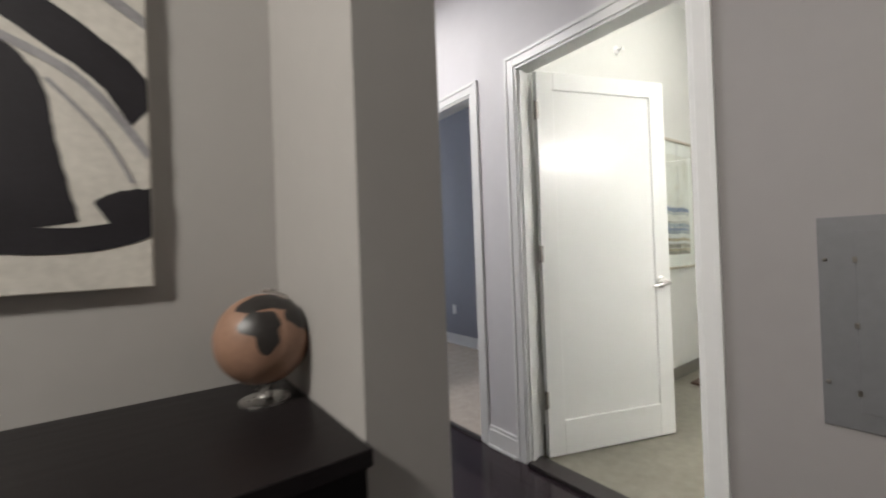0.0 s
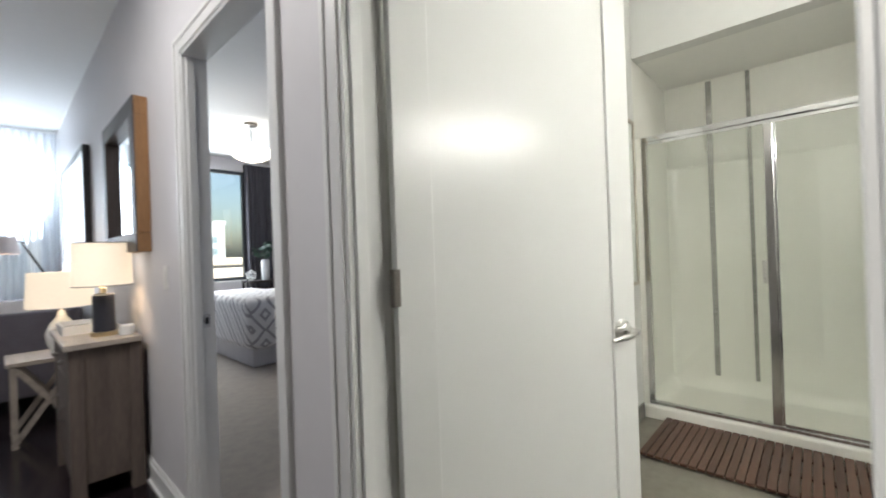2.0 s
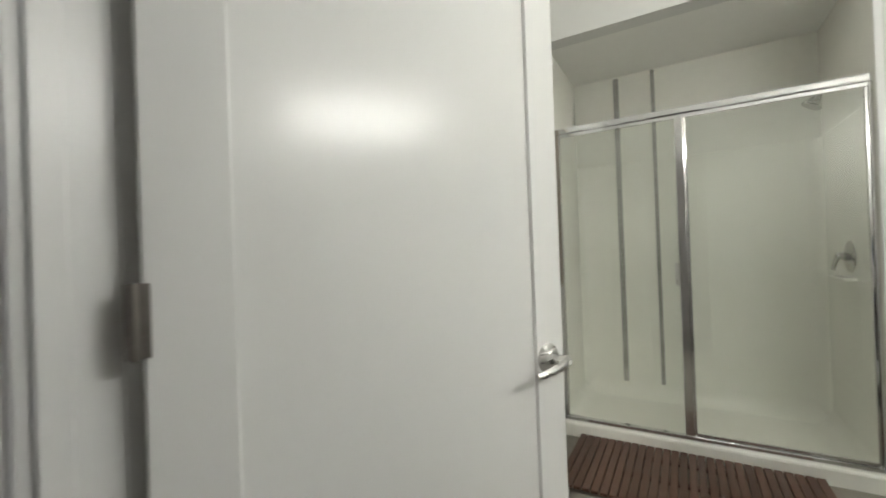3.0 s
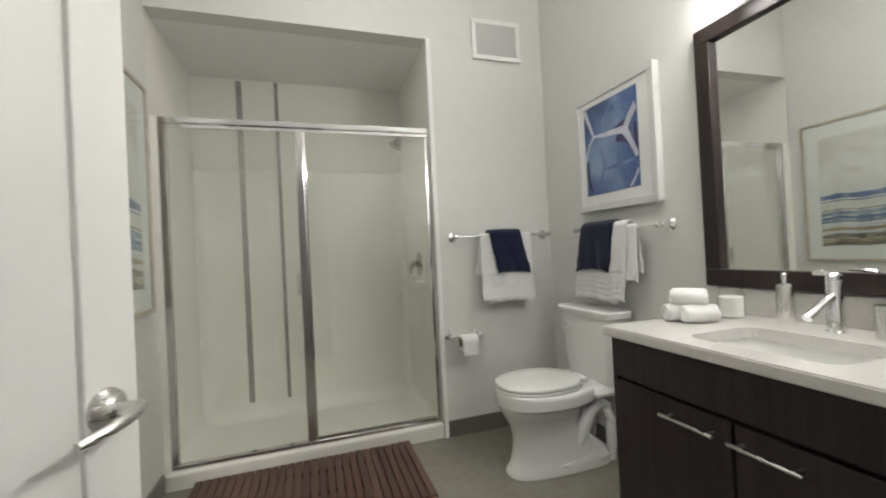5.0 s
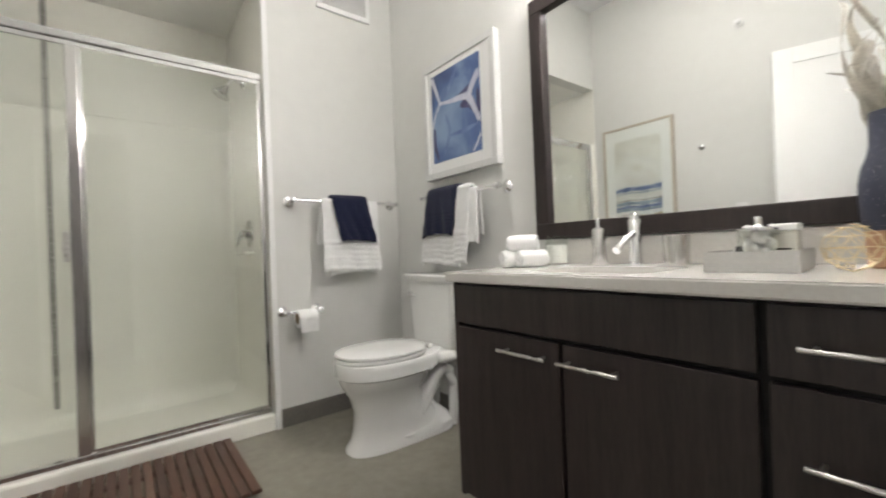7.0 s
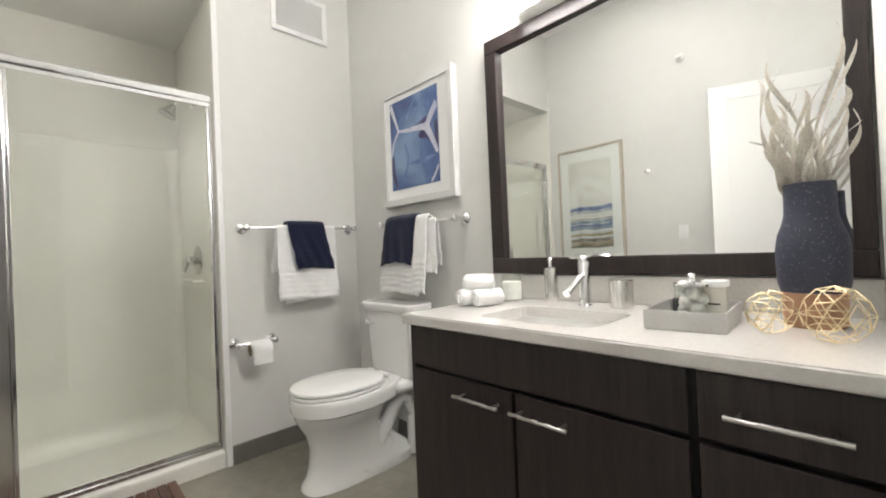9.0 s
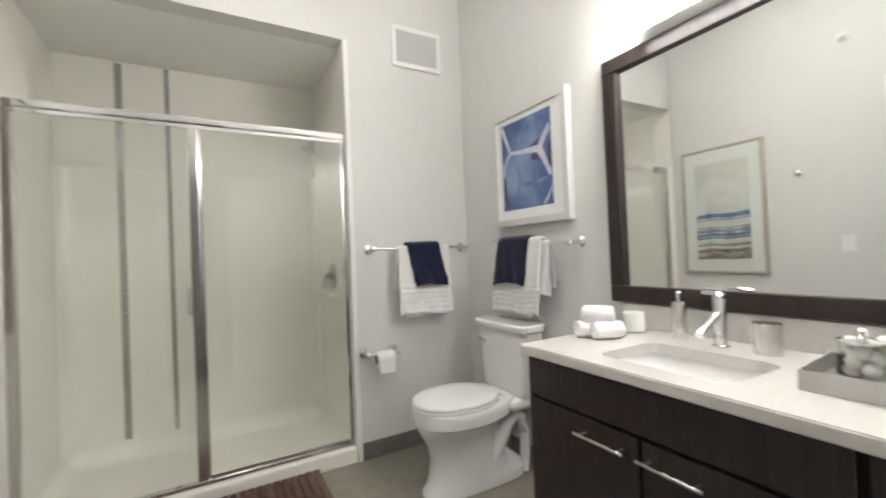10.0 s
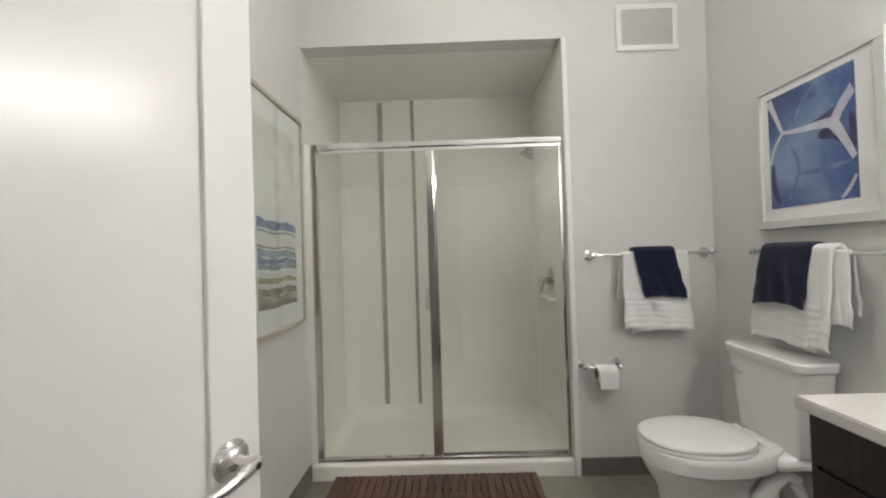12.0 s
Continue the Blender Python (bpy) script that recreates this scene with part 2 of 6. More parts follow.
setting("floor_bedroom", box(HX, 5.6, WN + 0.1, 8.4, -0.12, 0.006), carpet, "beige cut-pile bedroom carpet", "floor")
setting("ceiling", boxes((-2.3, MX, -2.4, 8.5, CEIL, CEIL + 0.12), (MX, 5.7, WN + 0.06, 8.5, CEIL, CEIL + 0.12)), ceil_mat, "flat white painted ceiling", "ceiling")
setting("ceiling_bath", box(MX, 5.7, WS - 0.1, WN + 0.06, 3.30, 3.40), ceil_mat, "flat white bathroom ceiling", "ceiling")
# window wall
setting("wall_window", boxes((-2.3, 0.95, 8.4, 8.55, 0, CEIL), (2.0, 2.6, 8.4, 8.55, 0, CEIL), (4.5, 5.7, 8.4, 8.55, 0, CEIL), (0.95, 2.0, 8.4, 8.55, 0, 0.83), (0.95, 2.0, 8.4, 8.55, 2.70, CEIL), (2.6, 4.5, 8.4, 8.55, 0, 0.84), (2.6, 4.5, 8.4, 8.55, 2.69, CEIL)), wall_white, "white window wall with two wide openings", "wall")
soffit_paint = node_mat("soffit_paint", (0.84, 0.835, 0.80), 0.6, vary=0.012, scale=2, bump=0.1, bump_scale=200)
setting("ceiling_shower", box(WX + 0.1201, 5.6, SY0 - 0.1, SY1 + 0.06, SH, SH + 0.1), soffit_paint, "painted soffit over the shower", "ceiling")


def trim_set(name, label):
    return tagged(new(name), label, "trim", kind="structure")


def casing(y0, y1, h, name, label, stop_side):
    """Jamb lining, stops and a stepped casing round a doorway in the shared wall."""
    w = 0.066
    e = trim_set(name, label)
    for yy, s in ((y0, -1), (y1, 1)):
        a, b = sorted((yy, yy + s * w))
        part("casing", boxes((HX - 0.011, HX + 0.002, a, b, 0, h + w)), trim_white, e, bevel=0.003)
        o = yy + s * w
        a, b = sorted((o, o - s * 0.02))
        part("casing_band", boxes((HX - 0.016, HX - 0.0112, a, b, 0, h + w)), trim_white, e, bevel=0.003)
        a, b = sorted((yy - s * 0.002, yy - s * 0.014))
        part("jamb", boxes((HX - 0.004, BX + 0.004, min(yy, yy - s * 0.014), max(yy, yy - s * 0.014), 0, h)), trim_white, e, bevel=0.002)
        a, b = sorted((yy - s * 0.014, yy - s * 0.026))
        part("door_stop", boxes((stop_side, stop_side + 0.032, a, b, 0, h - 0.014)), trim_white, e, bevel=0.002)
    part("casing_head", boxes((HX - 0.0105, HX + 0.002, y0, y1, h, h + w)), trim_white, e, bevel=0.003)
    part("casing_head_band", boxes((HX - 0.0155, HX - 0.0112, y0 - w + 0.02, y1 + w - 0.02, h + w - 0.02, h + w)), trim_white, e, bevel=0.003)
    part("jamb_head", boxes((HX - 0.004, BX + 0.004, y0 + 0.014, y1 - 0.014, h - 0.014, h)), trim_white, e, bevel=0.002)
    return e


t1 = casing(DY0, DY1, DH, "trim_bath_door", "white painted casing and jamb round the bathroom doorway", HX + 0.012)
part("inner_casing", boxes((BX + 0.0005, BX + 0.018, DY1 + 0.001, DY1 + 0.066, 0, DH + 0.066)), trim_white, t1, bevel=0.003)
part("inner_casing", boxes((BX + 0.0005, BX + 0.018, DY0 - 0.066, DY1, DH + 0.001, DH + 0.066)), trim_white, t1, bevel=0.003)
part("inner_casing", boxes((BX + 0.0005, BX + 0.008, DY0 - 0.066, DY0 - 0.001, 0, DH)), trim_white, t1, bevel=0.002)
part("hinge_jamb", boxes((BX + 0.0045, BX + 0.024, DY1 - 0.013, DY1 + 0.0005, 0, DH)), trim_white, t1, bevel=0.001)
t2 = casing(EY0, EY1, EH, "trim_bedroom_door", "white painted casing and jamb round the bedroom doorway", HX + 0.012)
part("strike_plate", boxes((HX + 0.05, HX + 0.078, EY1 - 0.0165, EY1 - 0.0138, 0.92, 0.98)), brushed, t2, "brushed steel strike plate")
part("strike_hole", boxes((HX + 0.057, HX + 0.071, EY1 - 0.0175, EY1 - 0.0162, 0.935, 0.965)), node_mat("latch_hole_dark", (0.01, 0.01, 0.01), 0.8), t2)


def baseboard(name, x, y0, y1, label):
    e = trim_set(name, label)
    part("board", boxes((x - 0.014, x, y0, y1, 0, 0.105)), trim_white, e, bevel=0.002)
    part("cap", boxes((x - 0.009, x - 0.0002, y0, y1, 0.1052, 0.128)), trim_white, e, bevel=0.004)
    part("shoe", boxes((x - 0.026, x - 0.0142, y0, y1, 0, 0.018)), trim_white, e, bevel=0.004)


baseboard("baseboard_entry", HX, -2.2, DY0 - 0.067, "white stepped baseboard on the entry wall")
baseboard("baseboard_hall", HX, DY1 + 0.067, EY0 - 0.067, "white stepped baseboard between the doorways")
baseboard("baseboard_living", HX, EY1 + 0.067, 8.39, "white stepped baseboard on the living room wall")
baseboard("baseboard_bedroom", 3.64, WN + 0.13, 4.78, "white baseboard on the bedroom closet wall")
base_tile = node_mat("grey_base_tile", (0.16, 0.15, 0.135), 0.4, vary=0.12, scale=8, bump=0.05)
bt = trim_set("baseboard_bath", "dark grey tile baseboard in the bathroom")
part("board", boxes((WX - 0.012, WX, WS + 0.002, SY0 - 0.03, BZ, BZ + 0.1)), base_tile, bt, bevel=0.002)
part("board", boxes((BX + 0.01, WX - 0.01, WN - 0.012, WN, BZ, BZ + 0.1)), base_tile, bt, bevel=0.002)
part("board", boxes((3.37, WX - 0.013, WS, WS + 0.012, BZ, BZ + 0.1)), base_tile, bt, bevel=0.002)
setting("threshold_bath", box(HX - 0.02, BX, DY0 + 0.014, DY1 - 0.014, 0.0, BZ + 0.006), node_mat("dark_threshold", (0.03, 0.025, 0.025), 0.3, vary=0.2), "dark wood threshold strip under the bathroom door", "threshold", bevel=0.003)
setting("threshold_bedroom", box(HX - 0.02, HX + 0.02, EY0 + 0.014, EY1 - 0.014, 0.0, 0.012), bpy.data.materials["dark_threshold"], "dark wood threshold strip at the carpet", "threshold", bevel=0.003)

# ---- bathroom door ----
door = thing("bathroom_door", "white one-panel interior door standing open into the bathroom", "door", at=(2.243, 1.946, 0), turn=-20.3)
DW, DT, DZ0, DZ1 = 0.862, 0.036, 0.026, 2.143
for a, b in ((0, 0.105), (DW - 0.105, DW)):
    part("stile", box(a, b, -DT, 0, DZ0, DZ1), door_white, door, bevel=0.0025)
part("rail", box(0.105, DW - 0.105, -DT, 0, DZ0, 0.215), door_white, door, bevel=0.0025)
part("rail", box(0.105, DW - 0.105, -DT, 0, 2.045, DZ1), door_white, door, bevel=0.0025)
part("panel", box(0.1, DW - 0.1, -DT + 0.010, -0.010, 0.2, 2.055), door_white, door)
for z in (1.926, 1.138, 0.34):
    h = part("hinge", boxes((-0.019, 0.0075, -DT - 0.0028, -DT - 0.0004, z - 0.046, z + 0.046), (-0.001, 0.004, -DT - 0.0002, -0.004, z - 0.045, z + 0.045)), hinge_mat, door, "dark nickel butt hinge", bevel=0.001)
    part("knuckle", tube((-0.010, -DT - 0.004, z - 0.047), (-0.010, -DT - 0.004, z + 0.047), 0.006), hinge_mat, h, smooth=True)


def lever(side):
    y = -DT if side < 0 else 0.0
    c = Vector((DW - 0.068, y, 0.940))
    m = Matrix.Translation(c) @ pose(0, 0, 0, 90 if side < 0 else -90)
    r = part("rosette", lathe([(0.036, 0.0), (0.036, 0.004), (0.033, 0.010), (0.022, 0.020), (0.014, 0.024)], 36, m), brushed, door, "brushed nickel lever handle", smooth=True)
    part("spindle", tube(c + Vector((0, side * 0.02, 0)), c + Vector((0, side * 0.058, 0)), 0.013), brushed, r, smooth=True, bevel=0.002)
    pts = [c + Vector((-0.115 * k + 0.012, side * (0.050 + 0.010 * math.sin(k * 3.1)), -0.016 * k)) for k in (0, 0.15, 0.35, 0.6, 0.85, 1.0)]
    part("lever", sweep(pts, lambda k: 0.0125 - 0.0055 * k), brushed, r, smooth=True)
    part("lock_pin", tube(c + Vector((0.0, side * 0.057, 0)), c + Vector((0.0, side * 0.066, 0)), 0.006), chrome, r, smooth=True)


lever(-1)
lever(1)
part("latch_plate", boxes((DW, DW + 0.001, -0.029, -0.007, 0.905, 0.975)), brushed, door)

# ---- shower ----
shower = thing("shower_enclosure", "white shower alcove with a chrome framed glass door", "shower")
part("back_wall", boxes((SX, SX + 0.06, SY0 - 0.06, SY1 + 0.06, 0.0, SH)), acrylic, shower)
part("back_panel", boxes((SX - 0.014, SX, SY0 + 0.014, SY1 - 0.014, 0.05, 1.84)), acrylic, shower, bevel=0.008)
part("side_wall", boxes((WX + 0.004, SX, SY0 - 0.06, SY0, 0.0, SH)), acrylic, shower)
part("side_wall", boxes((WX + 0.004, SX, SY1, SY1 + 0.06, 0.0, SH)), acrylic, shower)
part("side_panel", boxes((WX + 0.10, SX - 0.014, SY0, SY0 + 0.014, 0.05, 1.84)), acrylic, shower, bevel=0.008)
part("side_panel", boxes((WX + 0.10, SX - 0.014, SY1 - 0.014, SY1, 0.05, 1.84)), acrylic, shower, bevel=0.008)
part("curb", boxes((WX - 0.002, WX + 0.11, SY0, SY1, 0.0, 0.105)), acrylic, shower, bevel=0.014)
part("pan", boxes((WX + 0.11, SX, SY0, SY1, 0.0, 0.05)), acrylic, shower, bevel=0.01)


def cove(corner, run, u, v, r, n=8):
    """A concave fillet along run from a corner, between the directions u and v."""
    c, run, u, v = Vector(corner), Vector(run), Vector(u), Vector(v)
    line = [c] + [c + u * r * (1 - math.sin(a)) + v * r * (1 - math.cos(a)) for a in [math.pi / 2 * k / n for k in range(n + 1)]]
    return loft([line, [p + run for p in line]])


CI = 0.0142
for y, d in ((SY0 + CI, 1), (SY1 - CI, -1)):
    part("corner_cove", cove((SX - CI, y, 0.05), (0, 0, 1.785), (-1, 0, 0), (0, d, 0), 0.07), acrylic, shower, smooth=True)
    part("floor_cove", cove((WX + 0.115, y, 0.0502), (SX - WX - 0.13, 0, 0), (0, d, 0), (0, 0, 1), 0.09), acrylic, shower, smooth=True)
part("floor_cove", cove((SX - CI, SY0 + 0.015, 0.0502), (0, SY1 - SY0 - 0.03, 0), (-1, 0, 0), (0, 0, 1), 0.10), acrylic, shower, smooth=True)
part("edge_trim", boxes((WX - 0.012, WX + 0.002, SY0 - 0.026, SY0 + 0.002, 0, SH)), trim_white, shower, "white corner trim", bevel=0.003)
mosaic = node_mat("glass_mosaic", (0.50, 0.49, 0.455), 0.12, 0.4, vary=0.22, scale=22, bump=0.25, bump_scale=18, coat=0.5)
for yc, w in ((1.752, 0.038), (1.498, 0.026)):
    bm = bmesh.new()
    z = 0.15
    while z < SH - 0.03:
        k = random.uniform(0.02, 0.055)
        d = random.uniform(0.015, 0.019)
        box(SX - d, SX + 0.001, yc - w / 2, yc + w / 2, z, min(z + k, SH) - 0.002, bm=bm)
        z += k
    part("mosaic_strip", bm, mosaic, shower, "vertical strip of grey glass mosaic")
FX = WX + 0.045
SJ = 2.036
part("filler_strip", boxes((FX - 0.018, FX + 0.018, SJ + 0.0005, SY1, 0.1055, 1.965)), acrylic, shower, bevel=0.003)
frame_st = part("header", boxes((FX - 0.020, FX + 0.020, SY0, SJ, 1.925, 1.965)), chrome, shower, "polished chrome header rail", bevel=0.008)
part("header_lip", boxes((FX - 0.010, FX + 0.010, SY0 + 0.01, SJ - 0.01, 1.908, 1.925)), chrome, frame_st)
part("bottom_track", boxes((FX - 0.020, FX + 0.020, SY0, SJ, 0.1055, 0.130)), chrome, shower, "chrome bottom track", bevel=0.004)
part("wall_jamb", boxes((FX - 0.016, FX + 0.016, SJ - 0.034, SJ, 0.13, 1.925)), soft_chrome, shower, "chrome wall jamb", bevel=0.003)
part("wall_jamb", boxes((FX - 0.016, FX + 0.016, SY0, SY0 + 0.016, 0.13, 1.925)), soft_chrome, shower, "chrome wall jamb", bevel=0.003)
part("centre_post", boxes((FX - 0.020, FX + 0.016, 1.318, 1.362, 0.13, 1.908)), soft_chrome, shower, "chrome centre post", bevel=0.004)
fix = part("fixed_pane", boxes((FX - 0.003, FX + 0.003, 1.362, SJ - 0.034, 0.13, 1.908)), glass, shower, "clear fixed glass pane")
fix.visible_shadow = False
sdoor = part("swing_pane", boxes((FX - 0.003, FX + 0.003, SY0 + 0.028, 1.306, 0.142, 1.900)), glass, shower, "clear glass shower door")
sdoor.visible_shadow = False
part("door_stile", boxes((FX - 0.010, FX + 0.010, SY0 + 0.017, SY0 + 0.028, 0.135, 1.904)), chrome, sdoor, bevel=0.002)
part("door_stile", boxes((FX - 0.010, FX + 0.010, 1.306, 1.317, 0.135, 1.904)), chrome, sdoor, bevel=0.002)
part("door_rail", boxes((FX - 0.008, FX + 0.008, SY0 + 0.028, 1.306, 0.132, 0.146)), chrome, sdoor)
part("pull_handle", boxes((FX - 0.045, FX - 0.0202, 1.3625, 1.384, 0.97, 1.10)), brushed, shower, "chrome pull handle", bevel=0.005)
# Chrome darkened in colour to stand for the dark surroundings it mirrors.
dim_chrome = node_mat("chrome_dark_reflection", (0.52, 0.51, 0.49), 0.25, 1.0, vary=0.03)
head = thing("overhead_shower", "bell shower head on a wall arm, metal darkened for reflections", "shower head")
part("arm", sweep([(5.03, SY0 + 0.0005, 2.040), (5.03, SY0 + 0.04, 2.055), (5.03, SY0 + 0.075, 2.045), (5.03, SY0 + 0.095, 2.012)], 0.010), chrome, head, smooth=True)
part("bell", lathe([(0.012, 0.0), (0.020, 0.02), (0.040, 0.055), (0.050, 0.072), (0.047, 0.078), (0.002, 0.078)], 28, Matrix.Translation((5.03, SY0 + 0.095, 2.014)) @ pose(0, 0, 0, 180 + 30)), dim_chrome, head, smooth=True)
part("flange", lathe([(0.03, 0), (0.028, 0.008), (0.012, 0.012)], 24, Matrix.Translation((5.03, SY0 + 0.0005, 2.040)) @ pose(0, 0, 0, -90)), chrome, head, smooth=True)
valve = thing("shower_valve", "chrome shower valve with a lever", "faucet")
part("plate", lathe([(0.085, 0), (0.083, 0.005), (0.06, 0.012), (0.03, 0.016)], 36, Matrix.Translation((4.965, SY0 + 0.0145, 1.10)) @ pose(0, 0, 0, -90)), dim_chrome, valve, smooth=True)
part("hub", tube((4.965, SY0 + 0.028, 1.10), (4.965, SY0 + 0.075, 1.10), 0.024), dim_chrome, valve, smooth=True, bevel=0.004)
part("lever", sweep([(4.965, SY0 + 0.065, 1.10), (4.935, SY0 + 0.085, 1.07), (4.905, SY0 + 0.10, 1.03)], lambda k: 0.013 - 0.004 * k), dim_chrome, valve, smooth=True)
soap = thing("soap_shelf", "white moulded soap shelf on the shower wall", "shelf")
part("shelf", boxes((4.86, 5.10, SY0 + 0.014, SY0 + 0.07, 0.975, 0.992)), acrylic, soap, bevel=0.006)

# ---- bath mat of teak slats ----
mat_x0, mat_x1, mat_y0, mat_y1 = 4.0, 4.592, 0.785, 1.925
bmat = thing("bath_mat", "brown teak slatted bath mat before the shower", "bath mat", at=(mat_x0, mat_y0, BZ))
for x in (0.05, 0.26, 0.47):
    part("runner", boxes((x, x + 0.035, 0.015, mat_y1 - mat_y0 - 0.015, 0, 0.014)), teak, bmat)
slat_n = 28
slat_w = (mat_y1 - mat_y0) / slat_n
slat_bm = box(0, mat_x1 - mat_x0, 0.0025, slat_w - 0.0025, 0.0142, 0.030)
slat = part("slat", slat_bm, teak, bmat, bevel=0.002, segments=1)
for i in range(1, slat_n):
    o = new("slat", slat.data)
    o.parent = bmat
    o.location = (random.uniform(-0.001, 0.001), i * slat_w, 0)

# ---- toilet ----
TX = 4.066
toilet = thing("toilet", "white two-piece elongated toilet with closed lid", "toilet", at=(TX, WS + 0.012, BZ))


def oval(cy, hw, front, back, z, n=36, square=2.3):
    pts = []
    for i in range(n):
        a = 2 * math.pi * i / n
        c, s = math.cos(a), math.sin(a)
        x = hw * math.copysign(abs(c) ** (2 / square), c)
        y = (front if s > 0 else back) * math.copysign(abs(s) ** (2 / square), s)
        pts.append((x, cy + y, z))
    return pts


part("base", loft([
    oval(0.34, 0.118, 0.31, 0.24, 0.0, square=2.8), oval(0.34, 0.120, 0.305, 0.24, 0.02, square=2.8), oval(0.345, 0.110, 0.28, 0.235, 0.045, square=2.6),
    oval(0.355, 0.110, 0.255, 0.20, 0.10, square=2.6), oval(0.375, 0.106, 0.230, 0.16, 0.18, square=2.4), oval(0.40, 0.115, 0.225, 0.15, 0.25, square=2.2),
    oval(0.42, 0.146, 0.232, 0.19, 0.295, square=2.2), oval(0.43, 0.166, 0.238, 0.22, 0.33, square=2.2), oval(0.43, 0.172, 0.240, 0.24, 0.355, square=2.2),
]), porcelain, toilet, smooth=True)
part("rim", loft([oval(0.43, 0.176, 0.243, 0.27, 0.352, square=2.2), oval(0.43, 0.188, 0.254, 0.30, 0.360, square=2.2), oval(0.43, 0.192, 0.257, 0.32, 0.405, square=2.2), oval(0.43, 0.190, 0.255, 0.32, 0.424, square=2.2), oval(0.43, 0.184, 0.248, 0.32, 0.430, square=2.2)]), porcelain, toilet, "glazed rim band", smooth=True)
for s in (-1, 1):
    pts = [(s * 0.060, 0.36, 0.06), (s * 0.070, 0.29, 0.12), (s * 0.076, 0.235, 0.205), (s * 0.078, 0.185, 0.285), (s * 0.078, 0.135, 0.322), (s * 0.078, 0.092, 0.295), (s * 0.078, 0.068, 0.215), (s * 0.082, 0.070, 0.10), (s * 0.086, 0.085, 0.01)]
    part("trapway", sweep(pts, lambda k: 0.038 - 0.012 * k, 16), porcelain, toilet, smooth=True)
    part("bolt_cap", ball((s * 0.105, 0.30, 0.028), 0.014), porcelain, toilet, smooth=True)
part("foot_flange", loft([oval(0.27, 0.120, 0.20, 0.21, 0.0, square=3.5), oval(0.27, 0.120, 0.20, 0.21, 0.045, square=3.5), oval(0.27, 0.095, 0.18, 0.19, 0.075, square=3), oval(0.27, 0.060, 0.15, 0.12, 0.13, square=3), oval(0.27, 0.05, 0.15, 0.06, 0.20, square=3), oval(0.25, 0.05, 0.15, 0.06, 0.36, square=3)]), porcelain, toilet, smooth=True)
part("deck", boxes((-0.165, 0.165, 0.01, 0.22, 0.36, 0.42)), porcelain, toilet, smooth=True, bevel=0.03, segments=4)
part("seat", loft([oval(0.43, 0.183, 0.25, 0.20, 0.4305, square=2.2), oval(0.43, 0.188, 0.256, 0.205, 0.4360, square=2.2), oval(0.43, 0.186, 0.254, 0.205, 0.4480, square=2.2)]), porcelain, toilet, smooth=True)
part("lid", loft([oval(0.43, 0.180, 0.248, 0.20, 0.4515, square=2.2), oval(0.43, 0.185, 0.253, 0.205, 0.4560, square=2.2), oval(0.43, 0.183, 0.250, 0.20, 0.4650, square=2.2), oval(0.43, 0.16, 0.22, 0.18, 0.4700, square=2.2), oval(0.43, 0.08, 0.12, 0.10, 0.4730, square=2.2)]), porcelain, toilet, smooth=True)
for s in (-1, 1):
    part("seat_hinge", tube((s * 0.07 - 0.02, 0.215, 0.448), (s * 0.07 + 0.02, 0.215, 0.448), 0.013), porcelain, toilet, smooth=True)


def rrect(hx, y0, y1, r, z, n=6):
    pts = []
    for cx, cy, a0 in ((hx - r, y1 - r, 0), (-hx + r, y1 - r, 90), (-hx + r, y0 + r, 180), (hx - r, y0 + r, 270)):
        for i in range(n + 1):
            a = radians(a0 + 90 * i / n)
            pts.append((cx + r * math.cos(a), cy + r * math.sin(a), z))
    return pts


part("tank", loft([rrect(0.170, 0.02, 0.140, 0.03, 0.421), rrect(0.180, 0.012, 0.147, 0.03, 0.44), rrect(0.210, 0.006, 0.158, 0.035, 0.75), rrect(0.212, 0.005, 0.159, 0.035, 0.765)]), porcelain, toilet, smooth=True)
part("tank_lid", loft([rrect(0.216, 0.003, 0.166, 0.035, 0.7655), rrect(0.226, 0.0, 0.174, 0.04, 0.775), rrect(0.228, 0.0, 0.175, 0.04, 0.802), rrect(0.222, 0.005, 0.168, 0.04, 0.810)]), porcelain, toilet, smooth=True)
fl = part("flush_lever", tube((0.155, 0.154, 0.70), (0.155, 0.178, 0.70), 0.012), chrome, toilet, "chrome flush lever", smooth=True)
part("arm", sweep([(0.155, 0.176, 0.70), (0.12, 0.182, 0.698), (0.08, 0.182, 0.693)], 0.006), chrome, fl, smooth=True)

# ---- vanity ----
van = thing("vanity_cabinet", "espresso stained vanity cabinet with slab fronts", "cabinet")
VX1, VF = 3.36, 0.285
gap_dark = node_mat("cabinet_gap_black", (0.006, 0.005, 0.005), 0.7)
part("carcass", boxes((BX + 0.001, VX1 - 0.002, WS + 0.001, VF - 0.021, 0.105, 0.76)), gap_dark, van)
part("end_panel", boxes((VX1 - 0.0018, VX1 + 0.016, WS + 0.001, VF - 0.001, 0.105, 0.845)), espresso, van, bevel=0.001)
part("top_stretcher", boxes((BX + 0.001, VX1 - 0.002, VF - 0.05, VF - 0.021, 0.7605, 0.845)), gap_dark, van)
part("toe_kick", boxes((BX + 0.001, VX1 - 0.03, WS + 0.001, VF - 0.075, 0.0, 0.105)), gap_dark, van)


